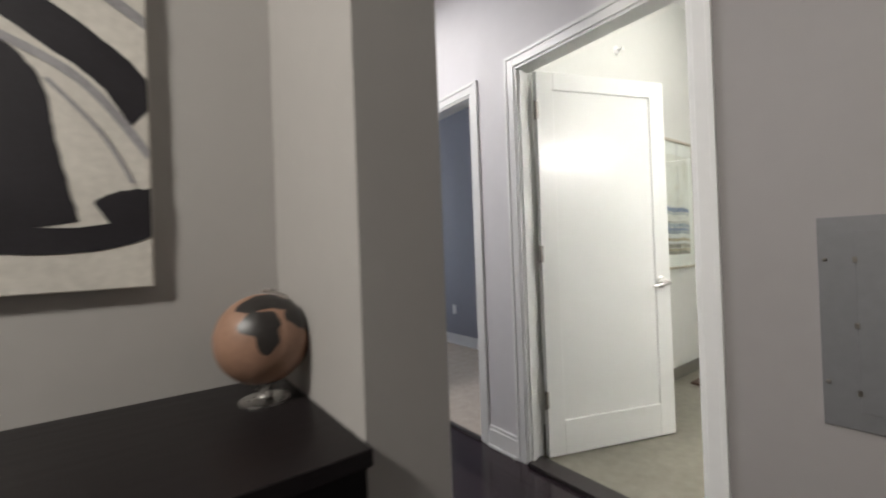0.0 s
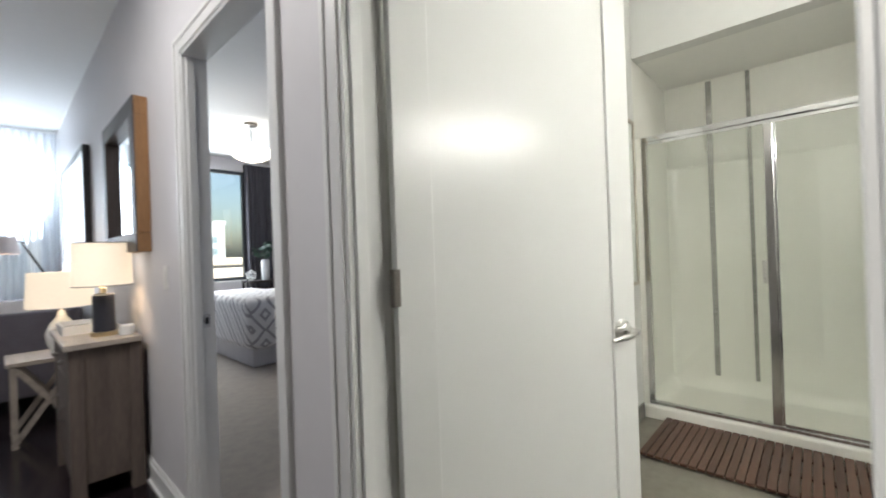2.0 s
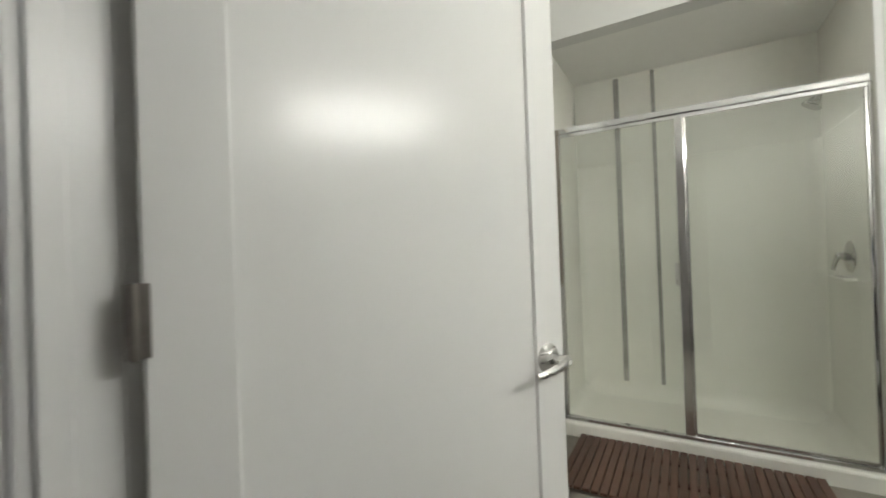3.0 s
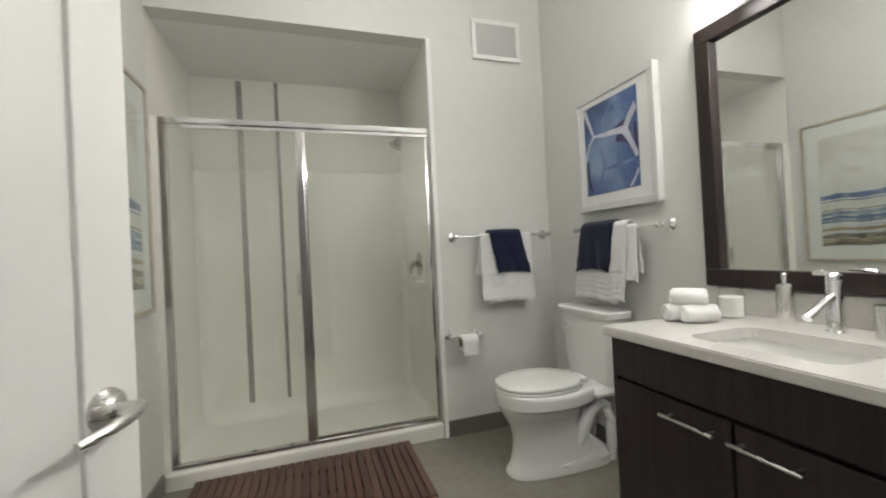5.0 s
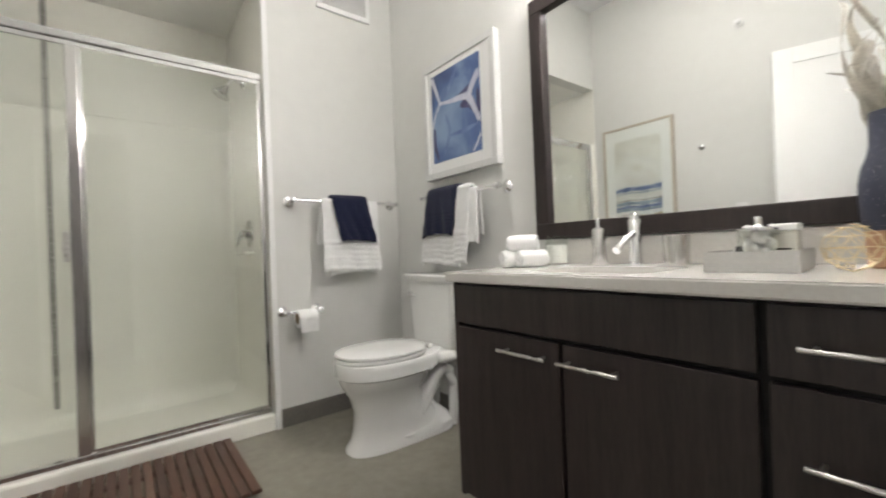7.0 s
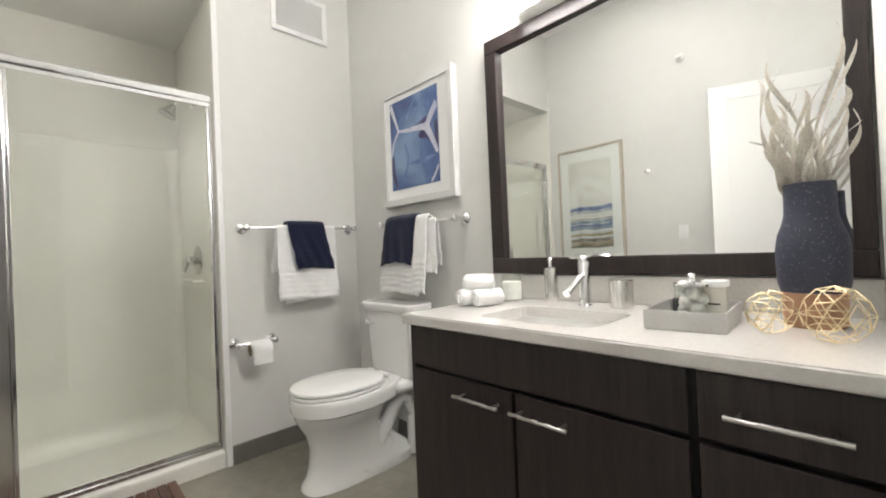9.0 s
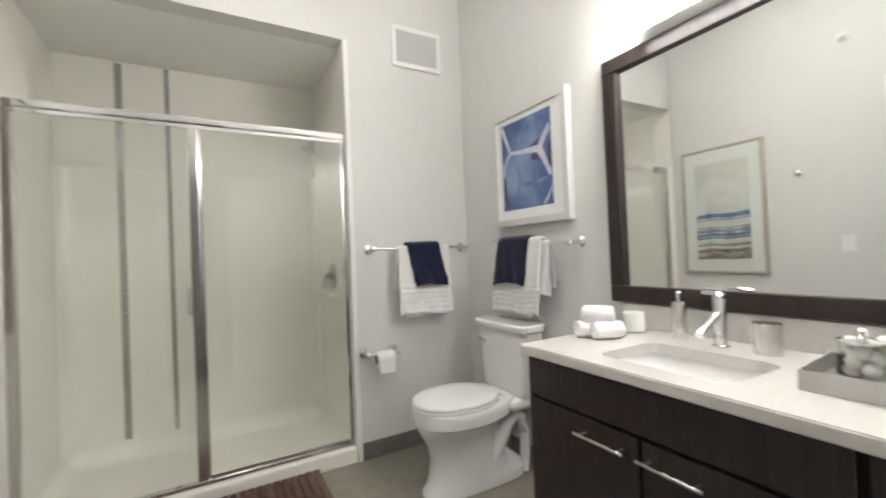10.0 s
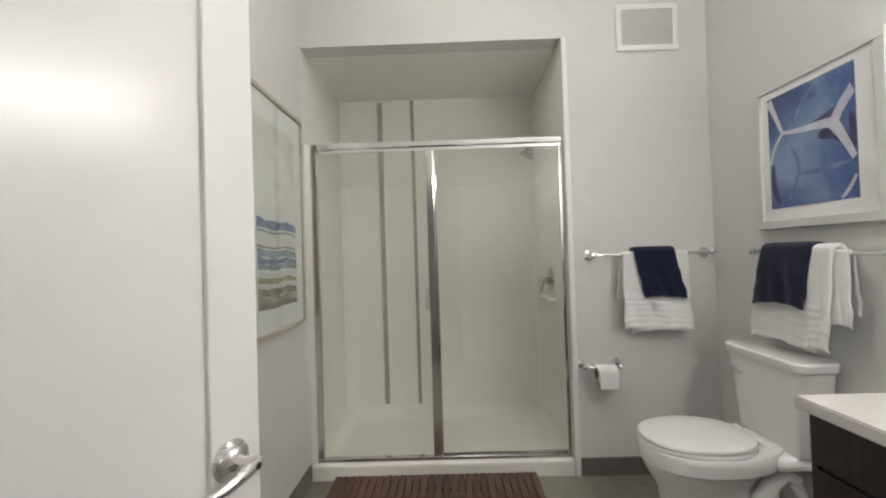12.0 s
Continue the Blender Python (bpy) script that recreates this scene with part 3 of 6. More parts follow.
def front(name, x0, x1, z0, z1, h0=None, h1=None, hz=None):
    f = part(name, box(x0, x1, VF - 0.020, VF, z0, z1), espresso, van, bevel=0.0015)
    if h0:
        hd = part("bar_handle", tube((h0, VF + 0.034, hz), (h1, VF + 0.034, hz), 0.0052, n=14), brushed, f, "brushed nickel bar handle", smooth=True, bevel=0.001)
        for x in (h0 + 0.02, h1 - 0.02):
            p = part("standoff", tube((x, VF, hz), (x, VF + 0.029, hz), 0.0035, n=10), brushed, f, smooth=True)
    return f


front("false_front", 2.511, VX1 + 0.016, 0.705, 0.836)
front("cabinet_door", 2.947, VX1 + 0.016, 0.118, 0.691, 2.973, 3.146, 0.648)
front("cabinet_door", 2.511, 2.935, 0.118, 0.691, 2.763, 2.933, 0.648)
front("drawer", BX + 0.004, 2.493, 0.705, 0.836, 2.274, 2.445, 0.766)
front("drawer", BX + 0.004, 2.493, 0.415, 0.691, 2.27, 2.442, 0.568)
front("drawer", BX + 0.004, 2.493, 0.118, 0.407, 2.27, 2.442, 0.285)

top = thing("countertop", "cream quartz vanity top with an undermount sink", "countertop")
CX0, CX1, CY0, CY1, CZ0, CZ1 = BX + 0.001, 3.384, WS + 0.001, 0.312, 0.8455, 0.88
SKX0, SKX1, SKY0, SKY1 = 2.735, 3.125, -0.055, 0.225


def slab_with_hole():
    bm = bmesh.new()
    outer = [(CX0, CY0), (CX1, CY0), (CX1, CY1), (CX0, CY1)]
    r, cx, cy = 0.05, (SKX0 + SKX1) / 2, (SKY0 + SKY1) / 2
    inner = []
    for px, py, a0 in ((SKX0 + r, SKY0 + r, 180), (SKX1 - r, SKY0 + r, 270), (SKX1 - r, SKY1 - r, 0), (SKX0 + r, SKY1 - r, 90)):
        for i in range(5):
            a = radians(a0 + 90 * i / 4)
            inner.append((px + r * math.cos(a), py + r * math.sin(a)))
    rows = {}
    for z in (CZ0, CZ1):
        rows[z] = ([bm.verts.new((*p, z)) for p in outer], [bm.verts.new((*p, z)) for p in inner])
        o, n = rows[z]
        for q in range(4):
            seg = n[q * 5:q * 5 + 5]
            for a, b in zip(seg, seg[1:]):
                bm.faces.new((o[q], a, b))
            bm.faces.new((o[q], n[(q * 5 + 4)], n[(q * 5 + 5) % 20], o[(q + 1) % 4]))
    for k in (0, 1):
        lo, hi = rows[CZ0][k], rows[CZ1][k]
        for i in range(len(lo)):
            j = (i + 1) % len(lo)
            bm.faces.new((lo[i], lo[j], hi[j], hi[i]))
    return bm


part("slab", slab_with_hole(), quartz, top)
part("edge", boxes((CX0, CX1, CY1, CY1 + 0.004, CZ0 + 0.003, CZ1 - 0.003)), quartz, top, bevel=0.002)
part("backsplash", boxes((CX0, CX1 - 0.004, WS + 0.001, WS + 0.021, CZ1 + 0.0002, 0.978)), quartz, top, bevel=0.002)


def basin():
    def ring(dx, z):
        x0, x1, y0, y1, r = SKX0 - 0.012 + dx, SKX1 + 0.012 - dx, SKY0 - 0.012 + dx, SKY1 + 0.012 - dx, 0.055
        out = []
        for px, py, a0 in ((x0 + r, y0 + r, 180), (x1 - r, y0 + r, 270), (x1 - r, y1 - r, 0), (x0 + r, y1 - r, 90)):
            for i in range(5):
                a = radians(a0 + 90 * i / 4)
                out.append((px + r * math.cos(a), py + r * math.sin(a), z))
        return out
    bm = loft([ring(0, CZ0 - 0.0003), ring(0.006, 0.825), ring(0.03, 0.785), ring(0.075, 0.775)], caps=False)
    last = [v for v in bm.verts if abs(v.co.z - 0.775) < 1e-5]
    bm.faces.new(last)
    return bm


bs = part("basin", basin(), porcelain, top, "white undermount basin", smooth=True)
part("drain", lathe([(0.022, 0), (0.022, 0.003), (0.015, 0.004)], 20, Matrix.Translation((2.93, 0.08, 0.7755))), chrome, bs, smooth=True)

fa = thing("faucet", "chrome single-hole faucet with an angled spout", "faucet", at=(2.945, -0.155, CZ1))
part("body", lathe([(0.026, 0), (0.026, 0.004), (0.021, 0.007), (0.021, 0.150), (0.019, 0.154)], 28), chrome, fa, smooth=True)
part("spout", sweep([(0, 0.012, 0.105), (0, 0.06, 0.085), (0, 0.125, 0.052)], 0.0125, 18), chrome, fa, smooth=True)
part("lever", sweep([(0, -0.005, 0.158), (0.0, -0.01, 0.166), (0.035, -0.014, 0.172), (0.058, -0.016, 0.170)], lambda k: 0.010 - 0.003 * k, 14), chrome, fa, smooth=True)
part("cap", lathe([(0.0195, 0.1545), (0.0195, 0.168), (0.014, 0.173)], 24), chrome, fa, smooth=True)
so = thing("soap_dispenser", "brushed steel soap pump bottle on the counter", "soap dispenser", at=(3.083, -0.165, CZ1))
part("bottle", lathe([(0.024, 0), (0.025, 0.003), (0.025, 0.124), (0.022, 0.131), (0.012, 0.135)], 28), satin_steel, so, smooth=True)
part("pump", lathe([(0.008, 0.135), (0.008, 0.150), (0.010, 0.151), (0.010, 0.166), (0.006, 0.170)], 18), chrome, so, smooth=True)
part("nozzle", sweep([(0, 0, 0.160), (-0.012, 0.022, 0.160), (-0.018, 0.034, 0.154)], 0.004, 10), chrome, so, smooth=True)
tu = thing("tumbler", "brushed steel tumbler on the counter", "cup", at=(2.815, -0.150, CZ1))
part("cup", lathe([(0.034, 0), (0.0365, 0.002), (0.0385, 0.092), (0.0365, 0.093), (0.034, 0.010), (0.001, 0.008)], 32), satin_steel, tu, smooth=True)
ca = thing("candle", "white candle in a clear glass jar", "candle", at=(3.262, -0.160, CZ1))
cg = part("jar", lathe([(0.038, 0), (0.042, 0.003), (0.043, 0.088), (0.036, 0.112), (0.033, 0.112), (0.040, 0.087), (0.0385, 0.006), (0.001, 0.005)], 30), glass, ca, "clear glass jar", smooth=True)
cg.visible_shadow = False
part("wax", lathe([(0.038, 0.0065), (0.0384, 0.076), (0.035, 0.078)], 30), node_mat("candle_wax", (0.83, 0.82, 0.79), 0.5), ca, smooth=True)


def rolled_towel(at, turn):
    t = thing("rolled_towel", "small white rolled terry towel", "towel", "rolled towels on the counter", at, turn)
    rings = []
    n = 30
    for x, k in ((-0.056, 0.78), (-0.050, 0.96), (-0.03, 1.0), (0.0, 1.03), (0.03, 1.0), (0.050, 0.96), (0.056, 0.78)):
        rings.append([(x + 0.002 * math.sin(3 * a), 0.033 * k * math.cos(a) * (1 + 0.03 * math.sin(5 * a)), 0.033 + 0.033 * k * math.sin(a) * 0.97) for a in [2 * math.pi * i / n for i in range(n)]])
    part("roll", loft(rings), towel_white, t, smooth=True)
    for s in (-1, 1):
        pts = [(s * 0.0565, 0.004 * a * math.cos(a), 0.033 + 0.004 * a * math.sin(a)) for a in [0.6 + i * 0.45 for i in range(14)]]
        part("end_coil", sweep(pts, 0.0035, 6), towel_white, t, smooth=True)
    return t


rolled_towel((3.312, 0.030, CZ1), 72)
rolled_towel((3.248, 0.012, CZ1), 66)
rolled_towel((3.282, 0.020, CZ1 + 0.055), 34)

tray_steel = node_mat("brushed_tray_metal", (0.52, 0.515, 0.50), 0.38, 0.35, vary=0.06, scale=20, stretch=(1, 8, 1))
tr = thing("amenity_tray", "brushed metal tray holding toiletries", "tray", at=(2.565, 0.010, CZ1), turn=4)
part("base", boxes((-0.085, 0.085, -0.125, 0.125, 0, 0.004)), tray_steel, tr)
for a, b, c, d in ((-0.085, 0.085, 0.122, 0.125), (-0.085, 0.085, -0.125, -0.122), (-0.085, -0.082, -0.122, 0.122), (0.082, 0.085, -0.122, 0.122)):
    part("side", boxes((a, b, c, d, 0.0042, 0.046)), tray_steel, tr)
jar = thing("cotton_jar", "lidded glass jar filled with cotton balls", "jar", at=(2.575, -0.020, CZ1 + 0.0045))
jg = part("jar", lathe([(0.040, 0), (0.043, 0.003), (0.043, 0.088), (0.040, 0.088), (0.040, 0.005), (0.001, 0.004)], 30), glass, jar, "clear glass jar", smooth=True)
jg.visible_shadow = False
for i in range(9):
    a = i * 2.4
    part("cotton_ball", ball((0.02 * math.cos(a), 0.02 * math.sin(a), 0.022 + 0.008 * i), 0.017, n=12), towel_white, jar, smooth=True)
part("lid", lathe([(0.045, 0.0885), (0.045, 0.094), (0.01, 0.100), (0.007, 0.104), (0.009, 0.118), (0.004, 0.122)], 30), chrome, jar, "chrome lid with a knob", smooth=True)
bo = thing("toiletry_bottle", "small square toiletry bottle with pale liquid", "bottle", at=(2.528, -0.045, CZ1 + 0.0045))
part("bottle", boxes((-0.026, 0.026, -0.020, 0.020, 0, 0.085)), node_mat("frosted_bottle", (0.62, 0.61, 0.55), 0.25, vary=0.03), bo, bevel=0.005)
part("cap", boxes((-0.028, 0.028, -0.022, 0.022, 0.0852, 0.102)), trim_white, bo, "white cap", bevel=0.003)
part("print_bar", boxes((-0.014, 0.014, 0.0202, 0.0206, 0.040, 0.044)), gap_dark, bo)
sp = thing("soap_bar", "pink soap bar wrapped in paper", "soap", at=(2.590, 0.070, CZ1 + 0.0045), turn=20)
part("bar", boxes((-0.038, 0.038, -0.022, 0.022, 0, 0.018)), node_mat("pink_soap", (0.62, 0.36, 0.30), 0.45), sp, smooth=True, bevel=0.006)
bx = thing("amenity_box", "small dark carton in the tray", "box", at=(2.610, -0.06, CZ1 + 0.0045), turn=-8)
part("carton", boxes((-0.02, 0.02, -0.016, 0.016, 0, 0.05)), node_mat("dark_carton", (0.05, 0.045, 0.05), 0.5), bx, bevel=0.002)


def speckled(name, base, fleck):
    m = node_mat(name, base, 0.6, vary=0.08, scale=12, bump=0.3, bump_scale=150)
    n, l = m.node_tree.nodes, m.node_tree.links
    b = n["Principled BSDF"]
    src = b.inputs["Base Color"].links[0].from_socket
    co = n.new("ShaderNodeTexCoord")
    v = n.new("ShaderNodeTexVoronoi")
    v.inputs["Scale"].default_value = 170
    l.new(co.outputs["Object"], v.inputs["Vector"])
    lt = n.new("ShaderNodeMath")
    lt.operation = "LESS_THAN"
    lt.inputs[1].default_value = 0.13
    l.new(v.outputs["Distance"], lt.inputs[0])
    mx = n.new("ShaderNodeMix")
    mx.data_type = "RGBA"
    l.new(lt.outputs[0], mx.inputs[0])
    l.new(src, mx.inputs[6])
    mx.inputs[7].default_value = (*fleck, 1)
    l.new(mx.outputs[2], b.inputs["Base Color"])
    return m


va = thing("vase", "dark blue speckled stoneware vase with terracotta foot", "vase", at=(2.342, -0.085, CZ1))
part("body", lathe([(0.060, 0.0805), (0.065, 0.10), (0.067, 0.15), (0.067, 0.182), (0.062, 0.214), (0.053, 0.238), (0.048, 0.262), (0.047, 0.332), (0.042, 0.332), (0.040, 0.27), (0.010, 0.26)], 40), speckled("blue_stoneware", (0.036, 0.040, 0.066), (0.45, 0.45, 0.48)), va, smooth=True)
part("foot", lathe([(0.052, 0), (0.056, 0.004), (0.060, 0.08)], 40), node_mat("terracotta", (0.40, 0.23, 0.14), 0.75, vary=0.1, scale=12, bump=0.3), va, "unglazed terracotta foot", smooth=True)
stem_mat = node_mat("dried_curly_stem", (0.60, 0.57, 0.51), 0.5, vary=0.22, scale=25, bump=0.2)
dry = thing("dried_stems", "curling dried beige ribbon stems in the vase", "dried plant", at=(2.342, -0.085, CZ1 + 0.265))
rs = random.Random(11)
for i in range(20):
    a0 = i * 2.4 + rs.uniform(-0.3, 0.3)
    tall = i % 3 == 0
    hh = rs.uniform(0.30, 0.40) if tall else rs.uniform(0.17, 0.29)
    spread = rs.uniform(0.03, 0.085)
    ph = rs.uniform(0, 6.28)
    turns = rs.uniform(5.5, 8.5)
    half = rs.uniform(0.007, 0.0115)
    bm = bmesh.new()
    left, right = [], []
    N = 34
    for k in range(N):
        u = k / (N - 1)
        r = 0.008 + 0.024 * min(1, u * 4) + spread * u ** 1.6
        swing = 0.027 * u ** 0.6
        c = Vector((r * math.cos(a0) + swing * math.cos(ph + turns * u), r * math.sin(a0) + swing * math.sin(ph + turns * u), hh * (u - 0.05 * math.sin(turns * u) * u)))
        w = half * min(1, 0.55 + 2.2 * u) * (1 - u ** 4) + 0.0008
        tw = ph + turns * 0.8 * u
        d = Vector((-math.sin(tw), math.cos(tw), 0.55 * math.cos(tw * 0.9))).normalized()
        left.append(bm.verts.new(c - d * w))
        right.append(bm.verts.new(c + d * w))
    for k in range(N - 1):
        bm.faces.new((left[k], right[k], right[k + 1], left[k + 1]))
    bmesh.ops.solidify(bm, geom=bm.faces[:], thickness=0.0016)
    part("stem", bm, stem_mat, dry, smooth=True)

gold = node_mat("brass_wire", (0.70, 0.58, 0.36), 0.30, 1.0, vary=0.08, scale=30)


def wire_orb(at, r, turn):
    o = thing("wire_orb", "openwork gold wire geometric orb on the counter", "ornament", "gold wire orbs", at, turn)
    tmp = bmesh.new()
    bmesh.ops.create_icosphere(tmp, subdivisions=2, radius=r)
    drop = random.Random(int(r * 1000))
    for e in tmp.edges:
        if drop.random() < 0.66:
            a, b = [v.co + Vector((0, 0, r + 0.0014)) for v in e.verts]
            part("wire", tube(a, b, 0.0010, n=6), gold, o)
    tmp.free()
    return o


wire_orb((2.404, 0.062, CZ1), 0.047, 20)
wire_orb((2.298, 0.108, CZ1), 0.055, 55)

# ---- mirror and lamp ----
mf = thing("vanity_mirror", "large wall mirror in a dark espresso frame", "mirror")
MX0, MX1, MZ0, MZ1, MY = 2.232, 3.420, 0.984, 2.022, WS + 0.001
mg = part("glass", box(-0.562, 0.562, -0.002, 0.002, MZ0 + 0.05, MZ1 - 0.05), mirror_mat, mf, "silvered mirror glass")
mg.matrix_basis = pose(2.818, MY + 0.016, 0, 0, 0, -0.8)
for r in ((MX0, MX1, MZ0, MZ0 + 0.066), (MX0, MX1, MZ1 - 0.062, MZ1)):
    part("frame_rail", box(r[0], r[1], MY, MY + 0.034, r[2], r[3]), espresso, mf, bevel=0.004)
for r in ((MX0, MX0 + 0.044, MZ0 + 0.0662, MZ1 - 0.0622), (MX1 - 0.064, MX1, MZ0 + 0.0662, MZ1 - 0.0622)):
    part("frame_stile", box(r[0], r[1], MY, MY + 0.034, r[2], r[3]), espresso, mf, bevel=0.004)
vl = thing("vanity_light", "white glass tube wall light above the mirror", "wall lamp")
part("backplate", boxes((2.70, 2.92, WS + 0.001, WS + 0.022, 2.040, 2.150)), brushed, vl, bevel=0.006)
part("bracket", boxes((2.77, 2.85, WS + 0.022, WS + 0.0605, 2.065, 2.110)), brushed, vl, bevel=0.004)
part("tube", tube((2.345, WS + 0.125, 2.088), (3.255, WS + 0.125, 2.088), 0.060, n=36), glow("lit_opal_glass", (1.0, 0.975, 0.935), 13.5), vl, "glowing opal glass tube", smooth=True, bevel=0.02, segments=4)

# Unseen arc added behind the tube to darken the wall.
arc = [radians(205 + 130 * k / 14) for k in range(15)]
arc_line = [(0.0655 * math.cos(a), 0.0655 * math.sin(a)) for a in arc] + [(0.0625 * math.cos(a), 0.0625 * math.sin(a)) for a in arc[::-1]]
part("wall_shield", loft([[(x, WS + 0.125 + q, 2.088 + p) for p, q in arc_line] for x in (2.355, 3.245)]), brushed, vl, "added shield that keeps tube light off the wall", smooth=True)

# ---- pictures ----


def ribbon(points, width, flat, depth, parent, material, name="stroke", taper=0.0, wobble=0.0):
    """A flat brush mark along 2D points, laid on a picture by flat(u, v, d)."""
    pts = [Vector(p) for p in points]
    line = []
    for i in range(len(pts) - 1):
        p0, p1, p2, p3 = pts[max(i - 1, 0)], pts[i], pts[i + 1], pts[min(i + 2, len(pts) - 1)]
        for k in range(8):
            t = k / 8
            line.append(0.5 * ((2 * p1) + (p2 - p0) * t + (2 * p0 - 5 * p1 + 4 * p2 - p3) * t * t + (3 * p1 - p0 - 3 * p2 + p3) * t ** 3))
    line.append(pts[-1])
    rnd = random.Random(int(abs(points[0][0] * 997) + len(points)))
    bm = bmesh.new()
    prev = None
    for i, p in enumerate(line):
        d = (line[min(i + 1, len(line) - 1)] - line[max(i - 1, 0)]).normalized()
        nrm = Vector((-d.y, d.x))
        u = i / (len(line) - 1)
        w = (width(u) if callable(width) else width) / 2 * (1 - taper * abs(2 * u - 1) ** 2) * (1 + wobble * rnd.uniform(-1, 1))
        pair = [bm.verts.new(flat(*(p + nrm * w), depth)), bm.verts.new(flat(*(p - nrm * w), depth))]
        if prev:
            bm.faces.new((prev[0], prev[1], pair[1], pair[0]))
        prev = pair
    return part(name, bm, material, parent)


def watercolour(name, c1, c2, c3, scale):
    m = bpy.data.materials.new(name)
    m.use_nodes = True
    n, l = m.node_tree.nodes, m.node_tree.links
    b = n["Principled BSDF"]
    b.inputs["Roughness"].default_value = 0.35
    co, nz, cr = n.new("ShaderNodeTexCoord"), n.new("ShaderNodeTexNoise"), n.new("ShaderNodeValToRGB")
    nz.inputs["Scale"].default_value, nz.inputs["Detail"].default_value, nz.inputs["Distortion"].default_value = scale, 5, 0.6
    l.new(co.outputs["Object"], nz.inputs["Vector"])
    l.new(nz.outputs["Fac"], cr.inputs[0])
    e = cr.color_ramp.elements
    e[0].position, e[0].color = 0.32, (*c1, 1)
    e[1].position, e[1].color = 0.72, (*c3, 1)
    mid = e.new(0.52)
    mid.color = (*c2, 1)
    l.new(cr.outputs[0], b.inputs["Base Color"])
    return m


def framed(name, label, axis, a0, a1, z0, z1, wall, out, fw, depth, frame_m, mat_m):
    """A frame of four bars round a mount, hung on a wall; axis x or y runs along the wall."""
    e = thing(name, label, "picture")

    def b(p0, p1, d0, d1, q0, q1):
        d0, d1 = sorted((wall + out * d0, wall + out * d1))
        return box(p0, p1, d0, d1, q0, q1) if axis == "x" else box(d0, d1, p0, p1, q0, q1)
    for q in ((z0, z0 + fw), (z1 - fw, z1)):
        part("frame_rail", b(a0, a1, 0.001, depth, *q), frame_m, e, bevel=0.002)
    for p in ((a0, a0 + fw), (a1 - fw, a1)):
        part("frame_stile", b(*p, 0.001, depth, z0 + fw + 0.0002, z1 - fw - 0.0002), frame_m, e, bevel=0.002)
    part("mount", b(a0 + fw, a1 - fw, 0.001, depth - 0.010, z0 + fw, z1 - fw), mat_m, e)
    return e, b


paper = node_mat("picture_mount_white", (0.80, 0.80, 0.79), 0.5, vary=0.01)
pic, pb = framed("blue_print", "abstract blue cell print in a white frame", "x", 3.628, 4.214, 1.362, 2.016, WS, 1, 0.036, 0.040, node_mat("pale_grey_frame", (0.64, 0.64, 0.63), 0.4, vary=0.02), paper)
U0, U1, V0, V1 = 4.137, 3.738, 1.949, 1.451
part("print", pb(U1, U0, 0.0305, 0.0315, V1, V0), watercolour("blue_wash", (0.035, 0.05, 0.13), (0.075, 0.13, 0.30), (0.23, 0.33, 0.50), 3.4), pic, "blue watercolour print")
vein = watercolour("white_vein", (0.45, 0.46, 0.57), (0.58, 0.58, 0.66), (0.70, 0.70, 0.74), 14)
dark_cell = watercolour("dark_cell", (0.03, 0.03, 0.08), (0.06, 0.055, 0.13), (0.10, 0.09, 0.19), 10)
pale_ray = watercolour("pale_ray", (0.09, 0.14, 0.32), (0.15, 0.22, 0.41), (0.26, 0.34, 0.52), 9)


def on_print(u, v, d):
    return (U0 + (U1 - U0) * min(max(u, 0), 1), WS + 0.0315 + d, V0 + (V1 - V0) * min(max(v, 0), 1))


for pts, w in (([(0.62, 0.47), (0.80, 0.47), (0.93, 0.6)], 0.12), ([(0.45, 0.38), (0.65, 0.36), (0.80, 0.30)], 0.07), ([(0.95, 0.36), (0.97, 0.5), (0.98, 0.62)], 0.07), ([(0.05, 0.60), (0.05, 0.8), (0.12, 0.97)], 0.07)):
    ribbon(pts, w, on_print, 0.0008, pic, dark_cell, "wash", taper=0.7)
for pts, w in (([(0.30, 0.48), (0.38, 0.70), (0.24, 0.95)], 0.05), ([(0.38, 0.74), (0.65, 0.74), (0.95, 0.72)], 0.05), ([(0.32, 0.32), (0.45, 0.15), (0.60, 0.03)], 0.045)):
    ribbon(pts, w, on_print, 0.0012, pic, pale_ray, "ray", taper=0.8)
vein_n = 0
for pts, w in (([(0.02, 0.02), (0.09, 0.15), (0.19, 0.34)], lambda u: 0.08 - 0.045 * u), ([(0.02, 0.60), (0.08, 0.46), (0.19, 0.35)], 0.032), ([(0.18, 0.345), (0.40, 0.37), (0.60, 0.38), (0.80, 0.40)], lambda u: 0.025 + 0.055 * u), ([(0.78, 0.41), (0.86, 0.31), (0.99, 0.19)], 0.085), ([(0.78, 0.40), (0.87, 0.52), (0.98, 0.70)], lambda u: 0.11 - 0.06 * u), ([(0.84, 0.99), (0.92, 0.92), (0.99, 0.83)], 0.03)):
    vein_n += 1
    ribbon(pts, w, on_print, 0.0016 + 0.0002 * vein_n, pic, vein, "vein")

champagne = node_mat("champagne_frame", (0.50, 0.45, 0.37), 0.4, 0.3, vary=0.08, scale=10)
sea, sb = framed("seascape_print", "pale seascape print in a champagne frame", "x", 3.838, 4.495, 0.950, 2.050, WN, -1, 0.022, 0.036, champagne, paper)
A0, A1, B0, B1 = 3.950, 4.383, 1.920, 1.070
part("print", sb(A0, A1, 0.0265, 0.0272, B1, B0), watercolour("pale_sky_wash", (0.62, 0.60, 0.55), (0.73, 0.72, 0.69), (0.78, 0.78, 0.77), 4), sea)
